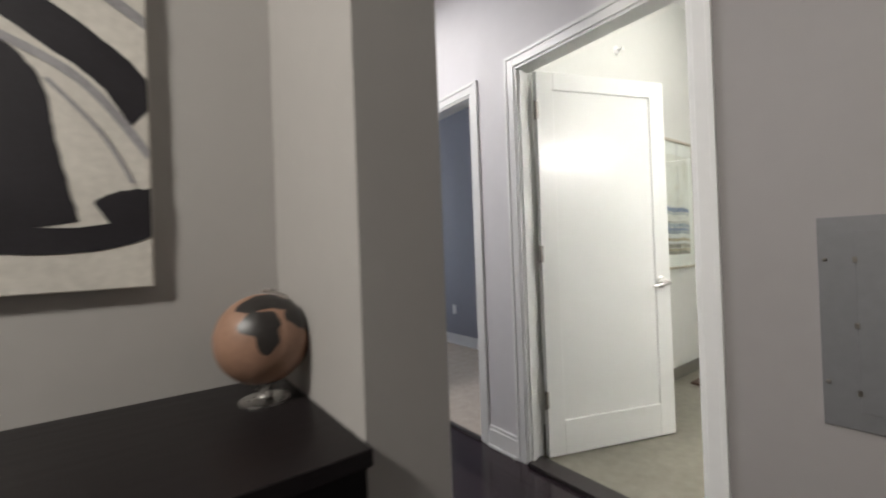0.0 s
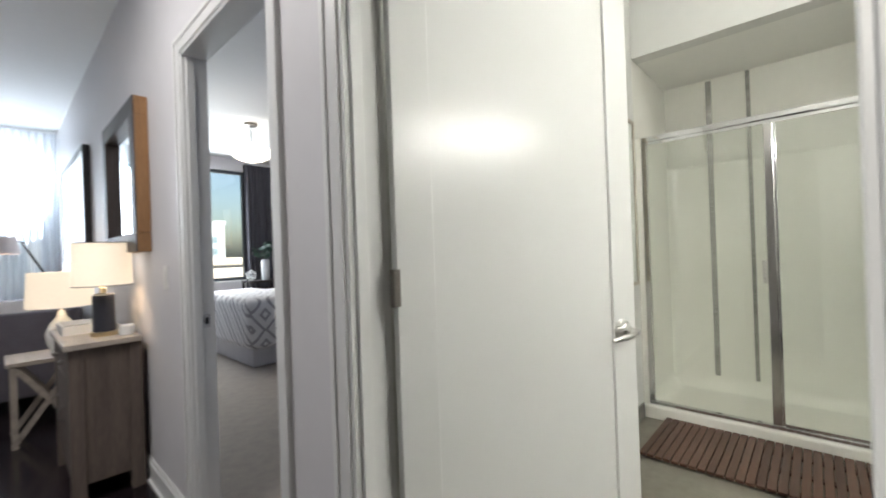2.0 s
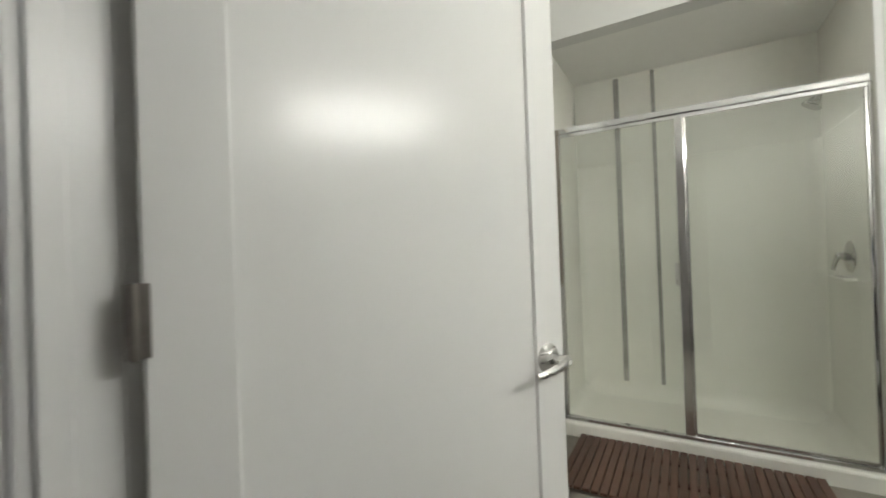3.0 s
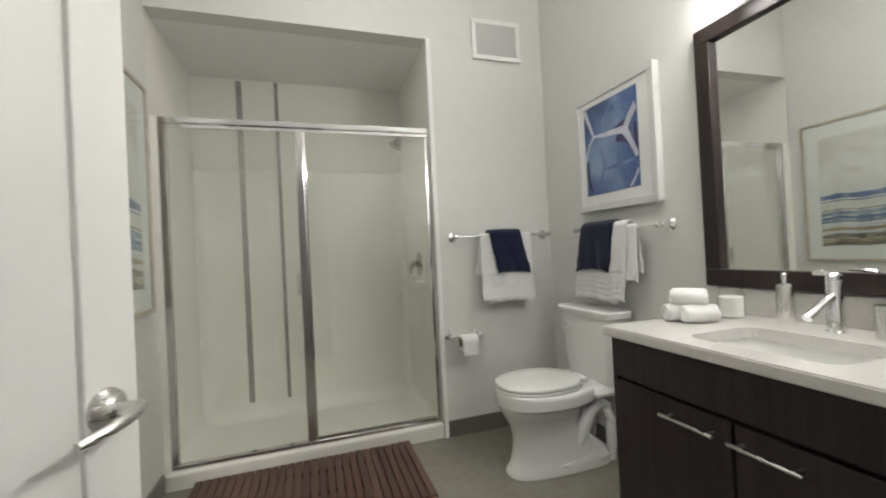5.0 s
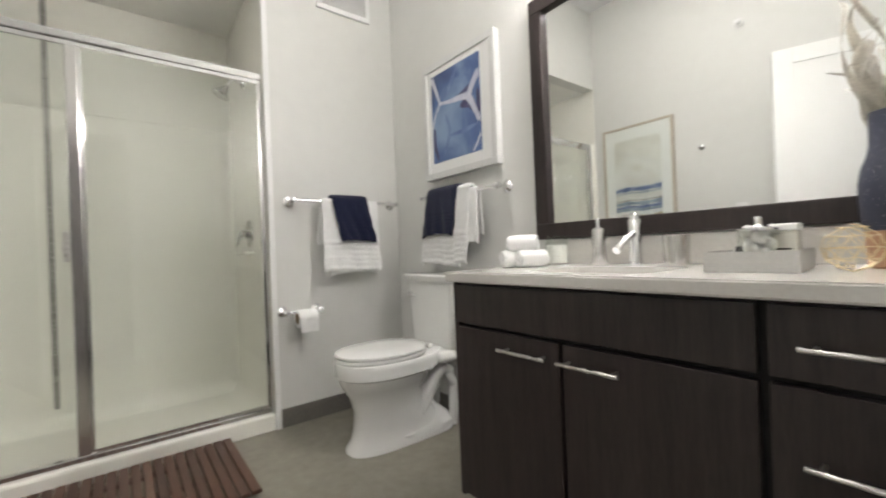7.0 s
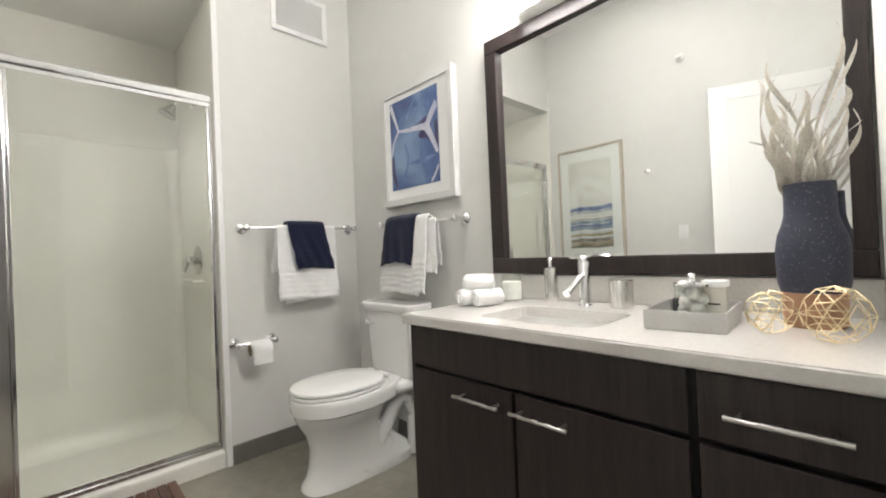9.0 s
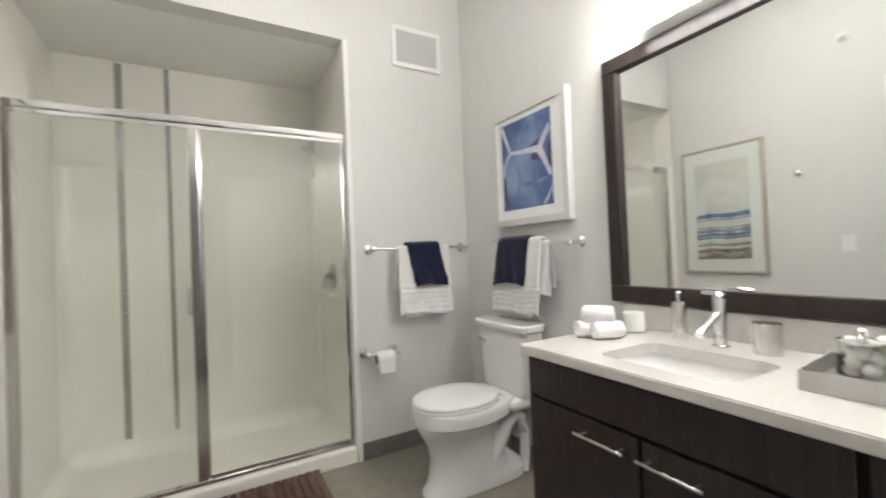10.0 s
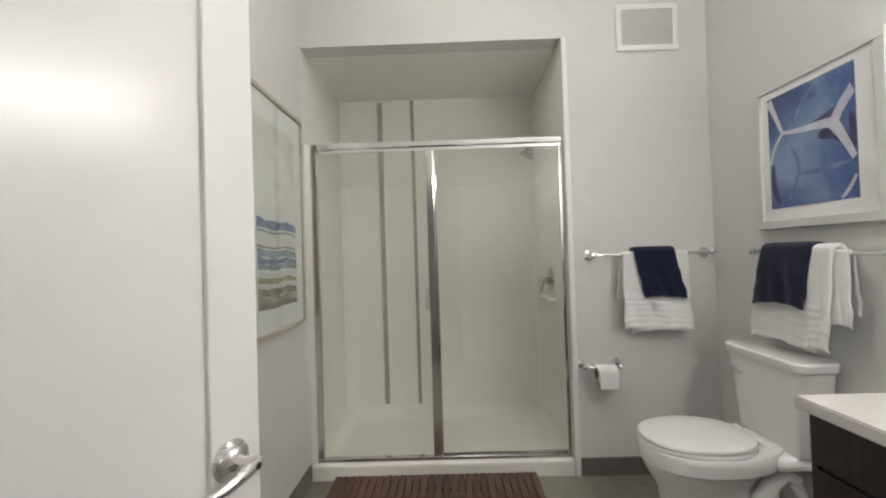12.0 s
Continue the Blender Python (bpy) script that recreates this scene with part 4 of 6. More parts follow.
blue_w = watercolour("sea_blue", (0.05, 0.08, 0.22), (0.14, 0.19, 0.36), (0.34, 0.40, 0.54), 9)
pale_w = watercolour("foam_white", (0.55, 0.58, 0.62), (0.68, 0.69, 0.70), (0.76, 0.76, 0.75), 9)
slate_w = watercolour("sea_slate", (0.16, 0.20, 0.27), (0.25, 0.31, 0.40), (0.45, 0.50, 0.55), 9)
sand_w = watercolour("sand_tan", (0.28, 0.23, 0.14), (0.45, 0.38, 0.26), (0.62, 0.57, 0.46), 9)
dune_w = watercolour("dune_brown", (0.12, 0.11, 0.10), (0.24, 0.21, 0.18), (0.42, 0.38, 0.32), 12)


def on_sea(u, v, d):
    return (A1 + (A0 - A1) * min(max(u, 0), 1), WN - 0.0272 - d, B0 + (B1 - B0) * min(max(v, 0), 1))


for j, (v, w, mt) in enumerate(((0.520, 0.03, pale_w), (0.550, 0.045, blue_w), (0.590, 0.012, slate_w), (0.672, 0.010, dune_w), (0.705, 0.038, slate_w), (0.745, 0.030, blue_w), (0.775, 0.030, slate_w), (0.815, 0.022, pale_w), (0.848, 0.030, sand_w), (0.878, 0.014, pale_w), (0.910, 0.042, dune_w), (0.948, 0.030, sand_w), (0.978, 0.034, dune_w))):
    ribbon([(0.0, v + 0.01), (0.3, v - 0.004), (0.6, v + 0.006), (1.0, v - 0.008)], w, on_sea, 0.0006 + 0.0001 * j, sea, mt, wobble=0.22)
ribbon([(0.35, 0.30), (0.5, 0.33), (0.62, 0.31)], 0.05, on_sea, 0.0006, sea, watercolour("sky_smudge", (0.58, 0.54, 0.44), (0.66, 0.63, 0.56), (0.7, 0.69, 0.66), 12), wobble=0.4, taper=0.9)
sg = part("glazing", sb(3.861, 4.472, 0.031, 0.0325, 0.973, 2.027), glass, sea, "picture glass")
sg.visible_shadow = False

# ---- bath fittings ----
ve = thing("wall_vent", "white louvred exhaust vent high on the wall", "vent")
VY0, VY1, VZ0, VZ1 = -0.105, 0.245, 2.425, 2.69
part("backing", boxes((WX - 0.004, WX - 0.0005, VY0 + 0.02, VY1 - 0.02, VZ0 + 0.02, VZ1 - 0.02)), node_mat("vent_shadow_grey", (0.30, 0.30, 0.29), 0.8), ve)
for r in ((VY0, VY1, VZ0, VZ0 + 0.03), (VY0, VY1, VZ1 - 0.03, VZ1), (VY0, VY0 + 0.03, VZ0 + 0.03, VZ1 - 0.03), (VY1 - 0.03, VY1, VZ0 + 0.03, VZ1 - 0.03)):
    part("frame", boxes((WX - 0.016, WX - 0.0006, *r)), trim_white, ve, bevel=0.003)
for i in range(17):
    z = VZ0 + 0.037 + i * (VZ1 - VZ0 - 0.072) / 16
    bm = box(-0.006, 0.006, VY0 + 0.031, VY1 - 0.031, -0.0012, 0.0012)
    bm.transform(Matrix.Translation((WX - 0.010, 0, z)) @ pose(0, 0, 0, 0, 35))
    part("louvre", bm, trim_white, ve)


def towel_bar(name, label, p0, p1, wallv, group):
    """A chrome bar on two round posts; wallv points from the wall to the bar."""
    e = thing(name, label, "towel bar", group)
    p0, p1, wv = Vector(p0), Vector(p1), Vector(wallv)
    d = (p1 - p0).normalized()
    part("bar", tube(p0 - d * 0.012, p1 + d * 0.012, 0.0085, n=18), chrome, e, smooth=True)
    q = wv.to_track_quat("Z", "Y").to_matrix().to_4x4()
    L = wv.length
    for p in (p0, p1):
        part("post", lathe([(0.030, 0.0), (0.030, 0.005), (0.022, 0.012), (0.012, 0.018), (0.011, L - 0.016), (0.016, L - 0.010), (0.016, L + 0.010), (0.010, L + 0.014)], 28, Matrix.Translation(p - wv) @ q), chrome, e, smooth=True)
    return e


BXX = WX - 0.082
towel_bar("towel_bar", "chrome towel bar on the shower wall", (BXX, 0.445, 1.262), (BXX, -0.205, 1.262), (-0.082, 0, 0), "towel bars")
BYY = WS + 0.075
towel_bar("towel_bar", "chrome towel bar above the toilet", (4.205, BYY, 1.262), (3.605, BYY, 1.248), (0, 0.075, 0), "towel bars")


def drape(axis, c, w, front, back, gap, bands, skew=0.0, extra=0.0, thick=0.010, back_shift=0.0, seed=0.0):
    """Cloth folded over a bar: axis is the bar's direction, its front falls towards the room."""
    ax, out = (Vector((0, 1, 0)), Vector((-1, 0, 0))) if axis == "y" else (Vector((1, 0, 0)), Vector((0, 1, 0)))
    r = 0.0135 + extra
    bm = bmesh.new()
    prof = []
    N = 60
    for k in range(N + 1):
        s = k / N
        prof.append((-r - gap * 0.4 * (1 - s), -back * (1 - s), 1 - s, 0))
    for k in range(1, 9):
        a = math.pi - math.pi * k / 9
        prof.append((r * math.cos(a), r * 0.9 * math.sin(a), 0, 0))
    for k in range(N + 1):
        s = k / N
        b = 0.0036 * abs(math.sin((s - 0.56) * math.pi * 6 / 0.44)) ** 0.8 if bands == "ribs" and s > 0.56 else 0.0
        if bands == "woven" and 0.50 < s < 0.72:
            b = -0.0022 * (1 if (s * 40) % 3 < 1.2 else 0)
        prof.append((r + gap * s + b, -front * s, s, 1))
    M = 26
    calm = min(1.0, w / 0.25)
    grid = []
    for j in range(M + 1):
        u = j / M - 0.5
        edge = 1 - abs(2 * u) ** 10
        row = []
        for o, z, s, f in prof:
            wob = (0.006 * math.sin(8 * u + 2.0 + seed + s * 2.6) + 0.0035 * math.sin(21 * u + seed * 2 + s * 5)) * s * calm
            hem = (0.007 * math.sin(5.0 * u + seed) + 0.0025 * math.sin(19 * u + seed)) * s * calm
            along = u * w * (1 + 0.03 * s) + skew * s * (1 if f else 0.6) + (0 if f else back_shift * s)
            grow = 0.004 * math.sin(s * 17 + seed) * (2 * u) * s
            p = Vector(c) + ax * (along + grow) + out * (o * (0.86 + 0.14 * edge) + (wob if f else -abs(wob))) + Vector((0, 0, z + hem - 0.004 * (1 - edge)))
            row.append(bm.verts.new(p))
        grid.append(row)
    for a, b in zip(grid, grid[1:]):
        for i in range(len(a) - 1):
            bm.faces.new((a[i], b[i], b[i + 1], a[i + 1]))
    bmesh.ops.recalc_face_normals(bm, faces=bm.faces)
    bmesh.ops.solidify(bm, geom=bm.faces[:], thickness=thick)
    return bm


def hung_towel(name, label, material, layers):
    """A towel of one or more folded layers over a bar."""
    e = thing(name, label, "towel", "towels on the bars")
    for n, row in enumerate(layers):
        part("cloth" if n == 0 else "fold", drape(*row[:-1], **row[-1]), material, e, smooth=True)


hung_towel("bath_towel", "white ribbed terry towel folded over the bar", towel_white, [
    ("y", (BXX, 0.116, 1.262), 0.355, 0.405, 0.25, 0.012, "ribs", dict(extra=0.006, back_shift=0.018)),
    ("y", (BXX, 0.100, 1.258), 0.30, 0.418, 0.20, 0.004, "", dict(extra=0.000, thick=0.005, seed=1.4))])
hung_towel("hand_towel", "navy hand towel laid over the white towel", towel_navy, [
    ("y", (BXX, 0.127, 1.268), 0.222, 0.238, 0.15, 0.014, "woven", dict(skew=-0.047, extra=0.026, thick=0.013, seed=0.7))])
hung_towel("bath_towel", "white ribbed terry towel folded in layers over the bar", towel_white, [
    ("x", (3.966, BYY, 1.256), 0.335, 0.378, 0.24, 0.016, "ribs", dict(skew=0.058, extra=0.006, seed=0.4)),
    ("x", (3.822, BYY + 0.001, 1.260), 0.100, 0.372, 0.20, 0.020, "ribs", dict(skew=0.018, extra=0.019, thick=0.012, seed=2.1)),
    ("x", (3.774, BYY, 1.252), 0.085, 0.262, 0.22, 0.012, "", dict(skew=-0.012, extra=0.001, thick=0.008, seed=1.1))])
hung_towel("hand_towel", "navy hand towel laid over the white towel", towel_navy, [
    ("x", (3.985, BYY, 1.264), 0.262, 0.226, 0.15, 0.014, "woven", dict(skew=0.05, extra=0.027, thick=0.014, seed=1.9))])

tp = thing("toilet_paper_holder", "chrome toilet paper holder on the wall", "paper holder")
for y in (0.505, 0.315):
    part("post", lathe([(0.028, 0), (0.028, 0.005), (0.018, 0.012), (0.011, 0.018), (0.011, 0.060), (0.015, 0.065), (0.015, 0.085), (0.008, 0.09)], 26, Matrix.Translation((WX - 0.0005, y, 0.648)) @ pose(0, 0, 0, 0, -90)), chrome, tp, smooth=True)
part("bar", tube((WX - 0.074, 0.505, 0.648), (WX - 0.074, 0.300, 0.648), 0.008), chrome, tp, smooth=True)
ro = thing("toilet_roll", "white toilet paper roll with a loose sheet", "toilet paper")
rb = bmesh.new()
loft([[(WX - 0.074 + rr * math.cos(2 * math.pi * i / 36), yy, 0.611 + rr * math.sin(2 * math.pi * i / 36)) for i in range(36)] for yy, rr in ((0.345, 0.030), (0.345, 0.046), (0.348, 0.048), (0.445, 0.048), (0.448, 0.046), (0.448, 0.030))], rb, caps=False)
part("roll", rb, towel_white, ro, smooth=True)
part("sheet", boxes((WX - 0.1235, WX - 0.1222, 0.348, 0.446, 0.540, 0.608)), towel_white, ro)
part("core", loft([[(WX - 0.074 + 0.030 * math.cos(2 * math.pi * i / 20), yy, 0.611 + 0.030 * math.sin(2 * math.pi * i / 20)) for i in range(20)] for yy in (0.344, 0.449)], caps=False), node_mat("cardboard", (0.35, 0.27, 0.18), 0.9), ro)

hk = thing("robe_hook", "small chrome robe hook on the wall", "hook")
part("base", lathe([(0.022, 0), (0.022, 0.006), (0.010, 0.012), (0.009, 0.03)], 24, Matrix.Translation((3.632, WN - 0.0005, 1.716)) @ pose(0, 0, 0, 90)), chrome, hk, smooth=True)
part("prong", sweep([(3.632, WN - 0.028, 1.716), (3.632, WN - 0.045, 1.708), (3.632, WN - 0.055, 1.722)], 0.008), chrome, hk, smooth=True)


def wall_plate(x, y, z, axis, name, label):
    e = thing(name, label, "light switch")
    if axis == "x":
        part("plate", boxes((x - 0.006, x - 0.0005, y - 0.036, y + 0.036, z - 0.058, z + 0.058)), trim_white, e, bevel=0.002)
        part("rocker", boxes((x - 0.011, x - 0.0062, y - 0.017, y + 0.017, z - 0.034, z + 0.034)), trim_white, e, bevel=0.002)
    else:
        part("plate", boxes((x - 0.036, x + 0.036, y - 0.006, y - 0.0005, z - 0.058, z + 0.058)), trim_white, e, bevel=0.002)
        part("rocker", boxes((x - 0.017, x + 0.017, y - 0.011, y - 0.0062, z - 0.034, z + 0.034)), trim_white, e, bevel=0.002)


wall_plate(3.368, WN, 1.176, "y", "light_switch", "white rocker light switch on the bathroom wall")
wall_plate(HX, 3.51, 1.14, "x", "light_switch", "white rocker light switch on the hall wall")


def sprinkler(p, out):
    e = thing("sprinkler", "white sidewall fire sprinkler near the ceiling", "sprinkler")
    p, o = Vector(p), Vector(out)
    q = o.to_track_quat("Z", "Y").to_matrix().to_4x4()
    part("escutcheon", lathe([(0.035, 0.0005), (0.033, 0.006), (0.016, 0.014), (0.012, 0.03)], 24, Matrix.Translation(p) @ q), trim_white, e, smooth=True)
    part("deflector", boxes((-0.018, 0.018, -0.012, 0.012, 0.05, 0.053)), trim_white, e).matrix_basis = Matrix.Translation(p) @ q
    part("yoke", tube(p + o * 0.03, p + o * 0.05, 0.006), trim_white, e)


sprinkler((3.34, WN, 2.61), (0, -1, 0))
sprinkler((HX, 3.63, 2.82), (-1, 0, 0))
# ---- entry niche ----
ebony = node_mat("ebony_stained_wood", (0.010, 0.008, 0.009), 0.42, vary=0.3, scale=5, bump=0.1, bump_scale=60, stretch=(0.5, 8, 8), spec=0.25)
co_t = thing("console_counter", "dark espresso console counter in the niche", "console")
part("top", boxes((-1.3, 0.8185, 1.165, 1.8085, 0.765, 0.80)), ebony, co_t, bevel=0.003)
part("apron", boxes((-1.3, 0.8185, 1.20, 1.222, 0.68, 0.7648)), ebony, co_t)
part("side_panel", boxes((-1.3, -1.26, 1.223, 1.8085, 0.0, 0.7648)), ebony, co_t)
part("side_panel", boxes((0.778, 0.8185, 1.223, 1.8085, 0.0, 0.7648)), ebony, co_t)
part("back_panel", boxes((-1.259, 0.777, 1.78, 1.8085, 0.0, 0.7648)), ebony, co_t)

gl_m = node_mat("globe_copper", (0.30, 0.175, 0.12), 0.42, vary=0.10, scale=6)
land_m = node_mat("globe_land_black", (0.020, 0.017, 0.016), 0.4, vary=0.2, scale=12)
globe = thing("globe", "copper globe with black continents on a silver stand", "globe", at=(0.722, 1.595, 0.80))
GC, GR = Vector((0, 0, 0.162)), 0.117
part("sphere", ball(GC, GR, n=40), gl_m, globe, smooth=True)


def continent(lon, lat, shape, name="continent"):
    """A patch of land: radii round a centre on the sphere."""
    c = Vector((math.cos(lat) * math.cos(lon), math.cos(lat) * math.sin(lon), math.sin(lat)))
    e = Vector((-math.sin(lon), math.cos(lon), 0))
    n = c.cross(e)
    bm = bmesh.new()
    mid = bm.verts.new(GC + c * (GR + 0.0012))
    rings = []
    N = 36
    for f in (0.33, 0.66, 1.0):
        ring = []
        for i in range(N):
            a = 2 * math.pi * i / N
            k = i / N * len(shape)
            r0, r1 = shape[int(k) % len(shape)], shape[(int(k) + 1) % len(shape)]
            r = (r0 + (r1 - r0) * (k - int(k))) * f * (1 + 0.07 * math.sin(7 * a))
            d = (c + (e * math.cos(a) + n * math.sin(a)) * r).normalized()
            ring.append(bm.verts.new(GC + d * (GR + 0.0012)))
        rings.append(ring)
    for i in range(N):
        bm.faces.new((mid, rings[0][i], rings[0][(i + 1) % N]))
        for a, b in zip(rings, rings[1:]):
            bm.faces.new((a[i], b[i], b[(i + 1) % N], a[(i + 1) % N]))
    part(name, bm, land_m, globe, smooth=True)


continent(radians(-102), radians(20), (0.30, 0.40, 0.47, 0.44, 0.45, 0.52, 0.56, 0.48, 0.20, 0.20, 0.46, 0.60, 0.46, 0.34))
continent(radians(-95), radians(58), (0.80, 0.55, 0.35, 0.40, 0.70, 0.30, 0.18, 0.25))
continent(radians(-35), radians(32), (0.5, 0.6, 0.5, 0.45, 0.6, 0.4, 0.5, 0.45))
continent(radians(-90), radians(-82), (0.42, 0.38, 0.42, 0.36, 0.4, 0.38))
ring_pts = [GC + Vector((math.cos(a) * 0.126, 0.10 * math.cos(a), math.sin(a) * 0.126)) * 1.0 for a in [radians(-100 + i * 10) for i in range(20)]]
part("meridian_arm", sweep(ring_pts, 0.004, 8), brushed, globe, "silver meridian arm", smooth=True)
part("stand", lathe([(0.062, 0), (0.062, 0.006), (0.020, 0.012), (0.012, 0.028), (0.014, 0.040)], 32), brushed, globe, "silver stand", smooth=True)

canvas = node_mat("primed_canvas", (0.60, 0.57, 0.52), 0.75, vary=0.10, scale=5, bump=0.5, bump_scale=300)
black_p = node_mat("black_paint", (0.012, 0.010, 0.014), 0.5, vary=0.2, scale=9, bump=0.3)
grey_p = node_mat("grey_paint", (0.30, 0.29, 0.30), 0.6, vary=0.15, scale=9, bump=0.3)
cv = thing("abstract_canvas", "abstract black and white painting on canvas", "painting")
CY = 1.81 - 0.034
part("canvas", boxes((-0.72, 0.498, CY, 1.8095, 1.107, 2.30)), canvas, cv, bevel=0.004)


def on_canvas(u, v, d):
    return (min(max(u, -0.718), 0.496), CY - d, min(max(v, 1.109), 2.298))


stroke_n = 0
for pts, w, mt in (
    ([(-0.35, 2.10), (0.05, 1.92), (0.28, 1.77), (0.43, 1.66), (0.50, 1.55)], 0.095, black_p), ([(0.02, 1.20), (0.05, 1.50), (0.17, 1.66), (0.25, 1.60), (0.275, 1.45), (0.31, 1.27)], 0.085, black_p),
    ([(0.10, 1.22), (0.13, 1.40), (0.17, 1.58)], 0.16, black_p), ([(0.22, 1.24), (0.23, 1.40), (0.23, 1.56)], 0.10, black_p),
    ([(-0.1, 1.35), (0.12, 1.25), (0.33, 1.232), (0.47, 1.262), (0.505, 1.30)], 0.062, black_p), ([(0.40, 1.290), (0.44, 1.31), (0.507, 1.315)], lambda u: 0.08 + 0.03 * u, black_p),
    ([(-0.2, 1.93), (0.15, 1.74), (0.36, 1.63), (0.50, 1.45)], 0.022, grey_p), ([(0.05, 2.1), (0.30, 1.93), (0.507, 1.80)], 0.03, grey_p), ([(0.30, 1.62), (0.40, 1.50), (0.46, 1.38)], 0.010, grey_p), ([(-0.6, 1.4), (-0.4, 1.8), (-0.3, 2.2)], 0.12, black_p),
):
    stroke_n += 1
    ribbon(pts, w, on_canvas, 0.0006 + 0.0003 * stroke_n, cv, mt, "brush_stroke", wobble=0.05)

steel_grey = node_mat("panel_grey_enamel", (0.20, 0.20, 0.21), 0.42, 0.2, vary=0.04, scale=4, bump=0.08, bump_scale=200)
ep = thing("electrical_panel", "grey enamelled electrical panel cover in the wall", "electrical panel")
part("cover", boxes((HX - 0.008, HX - 0.0005, 0.30, 0.764, 0.611, 1.232)), steel_grey, ep, bevel=0.002)
part("door", boxes((HX - 0.0115, HX - 0.0082, 0.38, 0.682, 0.665, 1.189)), steel_grey, ep, bevel=0.0012)
for y, z in ((0.748, 1.106), (0.750, 0.740), (0.318, 1.106), (0.318, 0.740)):
    part("screw", lathe([(0.006, 0), (0.006, 0.002), (0.003, 0.004)], 14, Matrix.Translation((HX - 0.008, y, z)) @ pose(0, 0, 0, 0, -90)), hinge_mat, ep, smooth=True)
for z in (1.106, 0.915, 0.720):
    part("door_hinge", boxes((HX - 0.0135, HX - 0.0083, 0.678, 0.688, z - 0.008, z + 0.008)), hinge_mat, ep, bevel=0.001)

# ---- living room ----
grey_wash = node_mat("grey_washed_wood", (0.140, 0.108, 0.090), 0.65, vary=0.28, scale=4, bump=0.4, bump_scale=50, stretch=(7, 7, 0.5))
pale_wash = node_mat("pale_washed_wood", (0.40, 0.35, 0.30), 0.6, vary=0.22, scale=4, bump=0.3, bump_scale=50, stretch=(6, 0.6, 6))
cab = thing("sideboard", "grey washed rustic wooden sideboard against the wall", "cabinet")
X0, X1, Y0, Y1 = 1.795, HX - 0.032, 3.90, 4.62
part("top", boxes((X0 - 0.018, X1, Y0 - 0.02, Y1 + 0.02, 0.79, 0.82)), pale_wash, cab, bevel=0.004)
for x in (X0, X1 - 0.06):
    for y in (Y0, Y1 - 0.06):
        part("post", boxes((x, x + 0.06, y, y + 0.06, 0, 0.7898)), grey_wash, cab, bevel=0.003)
part("side_panel", boxes((X0 + 0.0602, X1 - 0.0602, Y0 + 0.012, Y0 + 0.03, 0.10, 0.7896)), grey_wash, cab)
part("side_panel", boxes((X0 + 0.0602, X1 - 0.0602, Y1 - 0.03, Y1 - 0.012, 0.10, 0.7896)), grey_wash, cab)
part("back_panel", boxes((X1 - 0.02, X1 - 0.005, Y0 + 0.0602, Y1 - 0.0602, 0.08, 0.7896)), grey_wash, cab)
part("bottom_rail", boxes((X0 + 0.012, X0 + 0.03, Y0 + 0.0602, Y1 - 0.0602, 0.09, 0.15)), grey_wash, cab)
for y in (Y0 + 0.062, (Y0 + Y1) / 2 + 0.002):
    d = part("drawer", boxes((X0 + 0.005, X0 + 0.025, y, y + 0.295, 0.63, 0.775)), grey_wash, cab, bevel=0.002)
    part("knob", ball((X0 - 0.012, y + 0.148, 0.705), 0.014), hinge_mat, d, smooth=True)
    part("knob_stem", tube((X0 - 0.008, y + 0.148, 0.705), (X0 + 0.006, y + 0.148, 0.705), 0.006, n=10), hinge_mat, d)
    d = part("door", boxes((X0 + 0.005, X0 + 0.025, y, y + 0.295, 0.155, 0.622)), grey_wash, cab, bevel=0.002)
    part("pull", sweep([(X0 + 0.004, y + 0.25, 0.36), (X0 - 0.02, y + 0.25, 0.38), (X0 - 0.022, y + 0.25, 0.43), (X0 + 0.004, y + 0.25, 0.45)], 0.006), hinge_mat, d, smooth=True)


def shade_mat(name, strength):
    m = node_mat(name, (0.80, 0.74, 0.65), 0.9, vary=0.03, scale=60, bump=0.3, bump_scale=400)
    b = m.node_tree.nodes["Principled BSDF"]
    b.inputs["Emission Color"].default_value = (1.0, 0.80, 0.60, 1)
    b.inputs["Emission Strength"].default_value = strength
    return m


lit_shade = shade_mat("lit_linen_shade", 0.20)


def drum_shade(name, e, z0, z1, r0, r1, material):
    bm = loft([[(r * math.cos(2 * math.pi * i / 40), r * math.sin(2 * math.pi * i / 40), z) for i in range(40)] for r, z in ((r0 - 0.003, z0), (r0, z0), (r1, z1), (r1 - 0.003, z1), (r0 - 0.003, z0 + 0.001))], caps=False)
    return part(name, bm, material, e, "lit white linen drum shade", smooth=True)


navy_ceramic = node_mat("charcoal_ceramic", (0.035, 0.037, 0.05), 0.3, vary=0.1, scale=12)
tl = thing("table_lamp", "table lamp with charcoal cylinder base and linen shade", "lamp", at=(1.965, 4.09, 0.82))
part("foot", lathe([(0.062, 0), (0.062, 0.022), (0.055, 0.024)], 32), gold, tl, "brass foot", smooth=True)
part("column", lathe([(0.050, 0.0245), (0.050, 0.225), (0.040, 0.232)], 32), navy_ceramic, tl, smooth=True)
part("neck", lathe([(0.016, 0.2325), (0.016, 0.262), (0.008, 0.27), (0.008, 0.40)], 20), gold, tl, "brass neck", smooth=True)
sh1 = drum_shade("shade", tl, 0.275, 0.515, 0.135, 0.132, lit_shade)
for z in (0.275, 0.511):
    part("trim_ring", loft([[(r * math.cos(2 * math.pi * i / 40), r * math.sin(2 * math.pi * i / 40), zz) for i in range(40)] for r, zz in ((0.136, z), (0.136, z + 0.005))], caps=False), gap_dark, sh1, "dark shade trim")
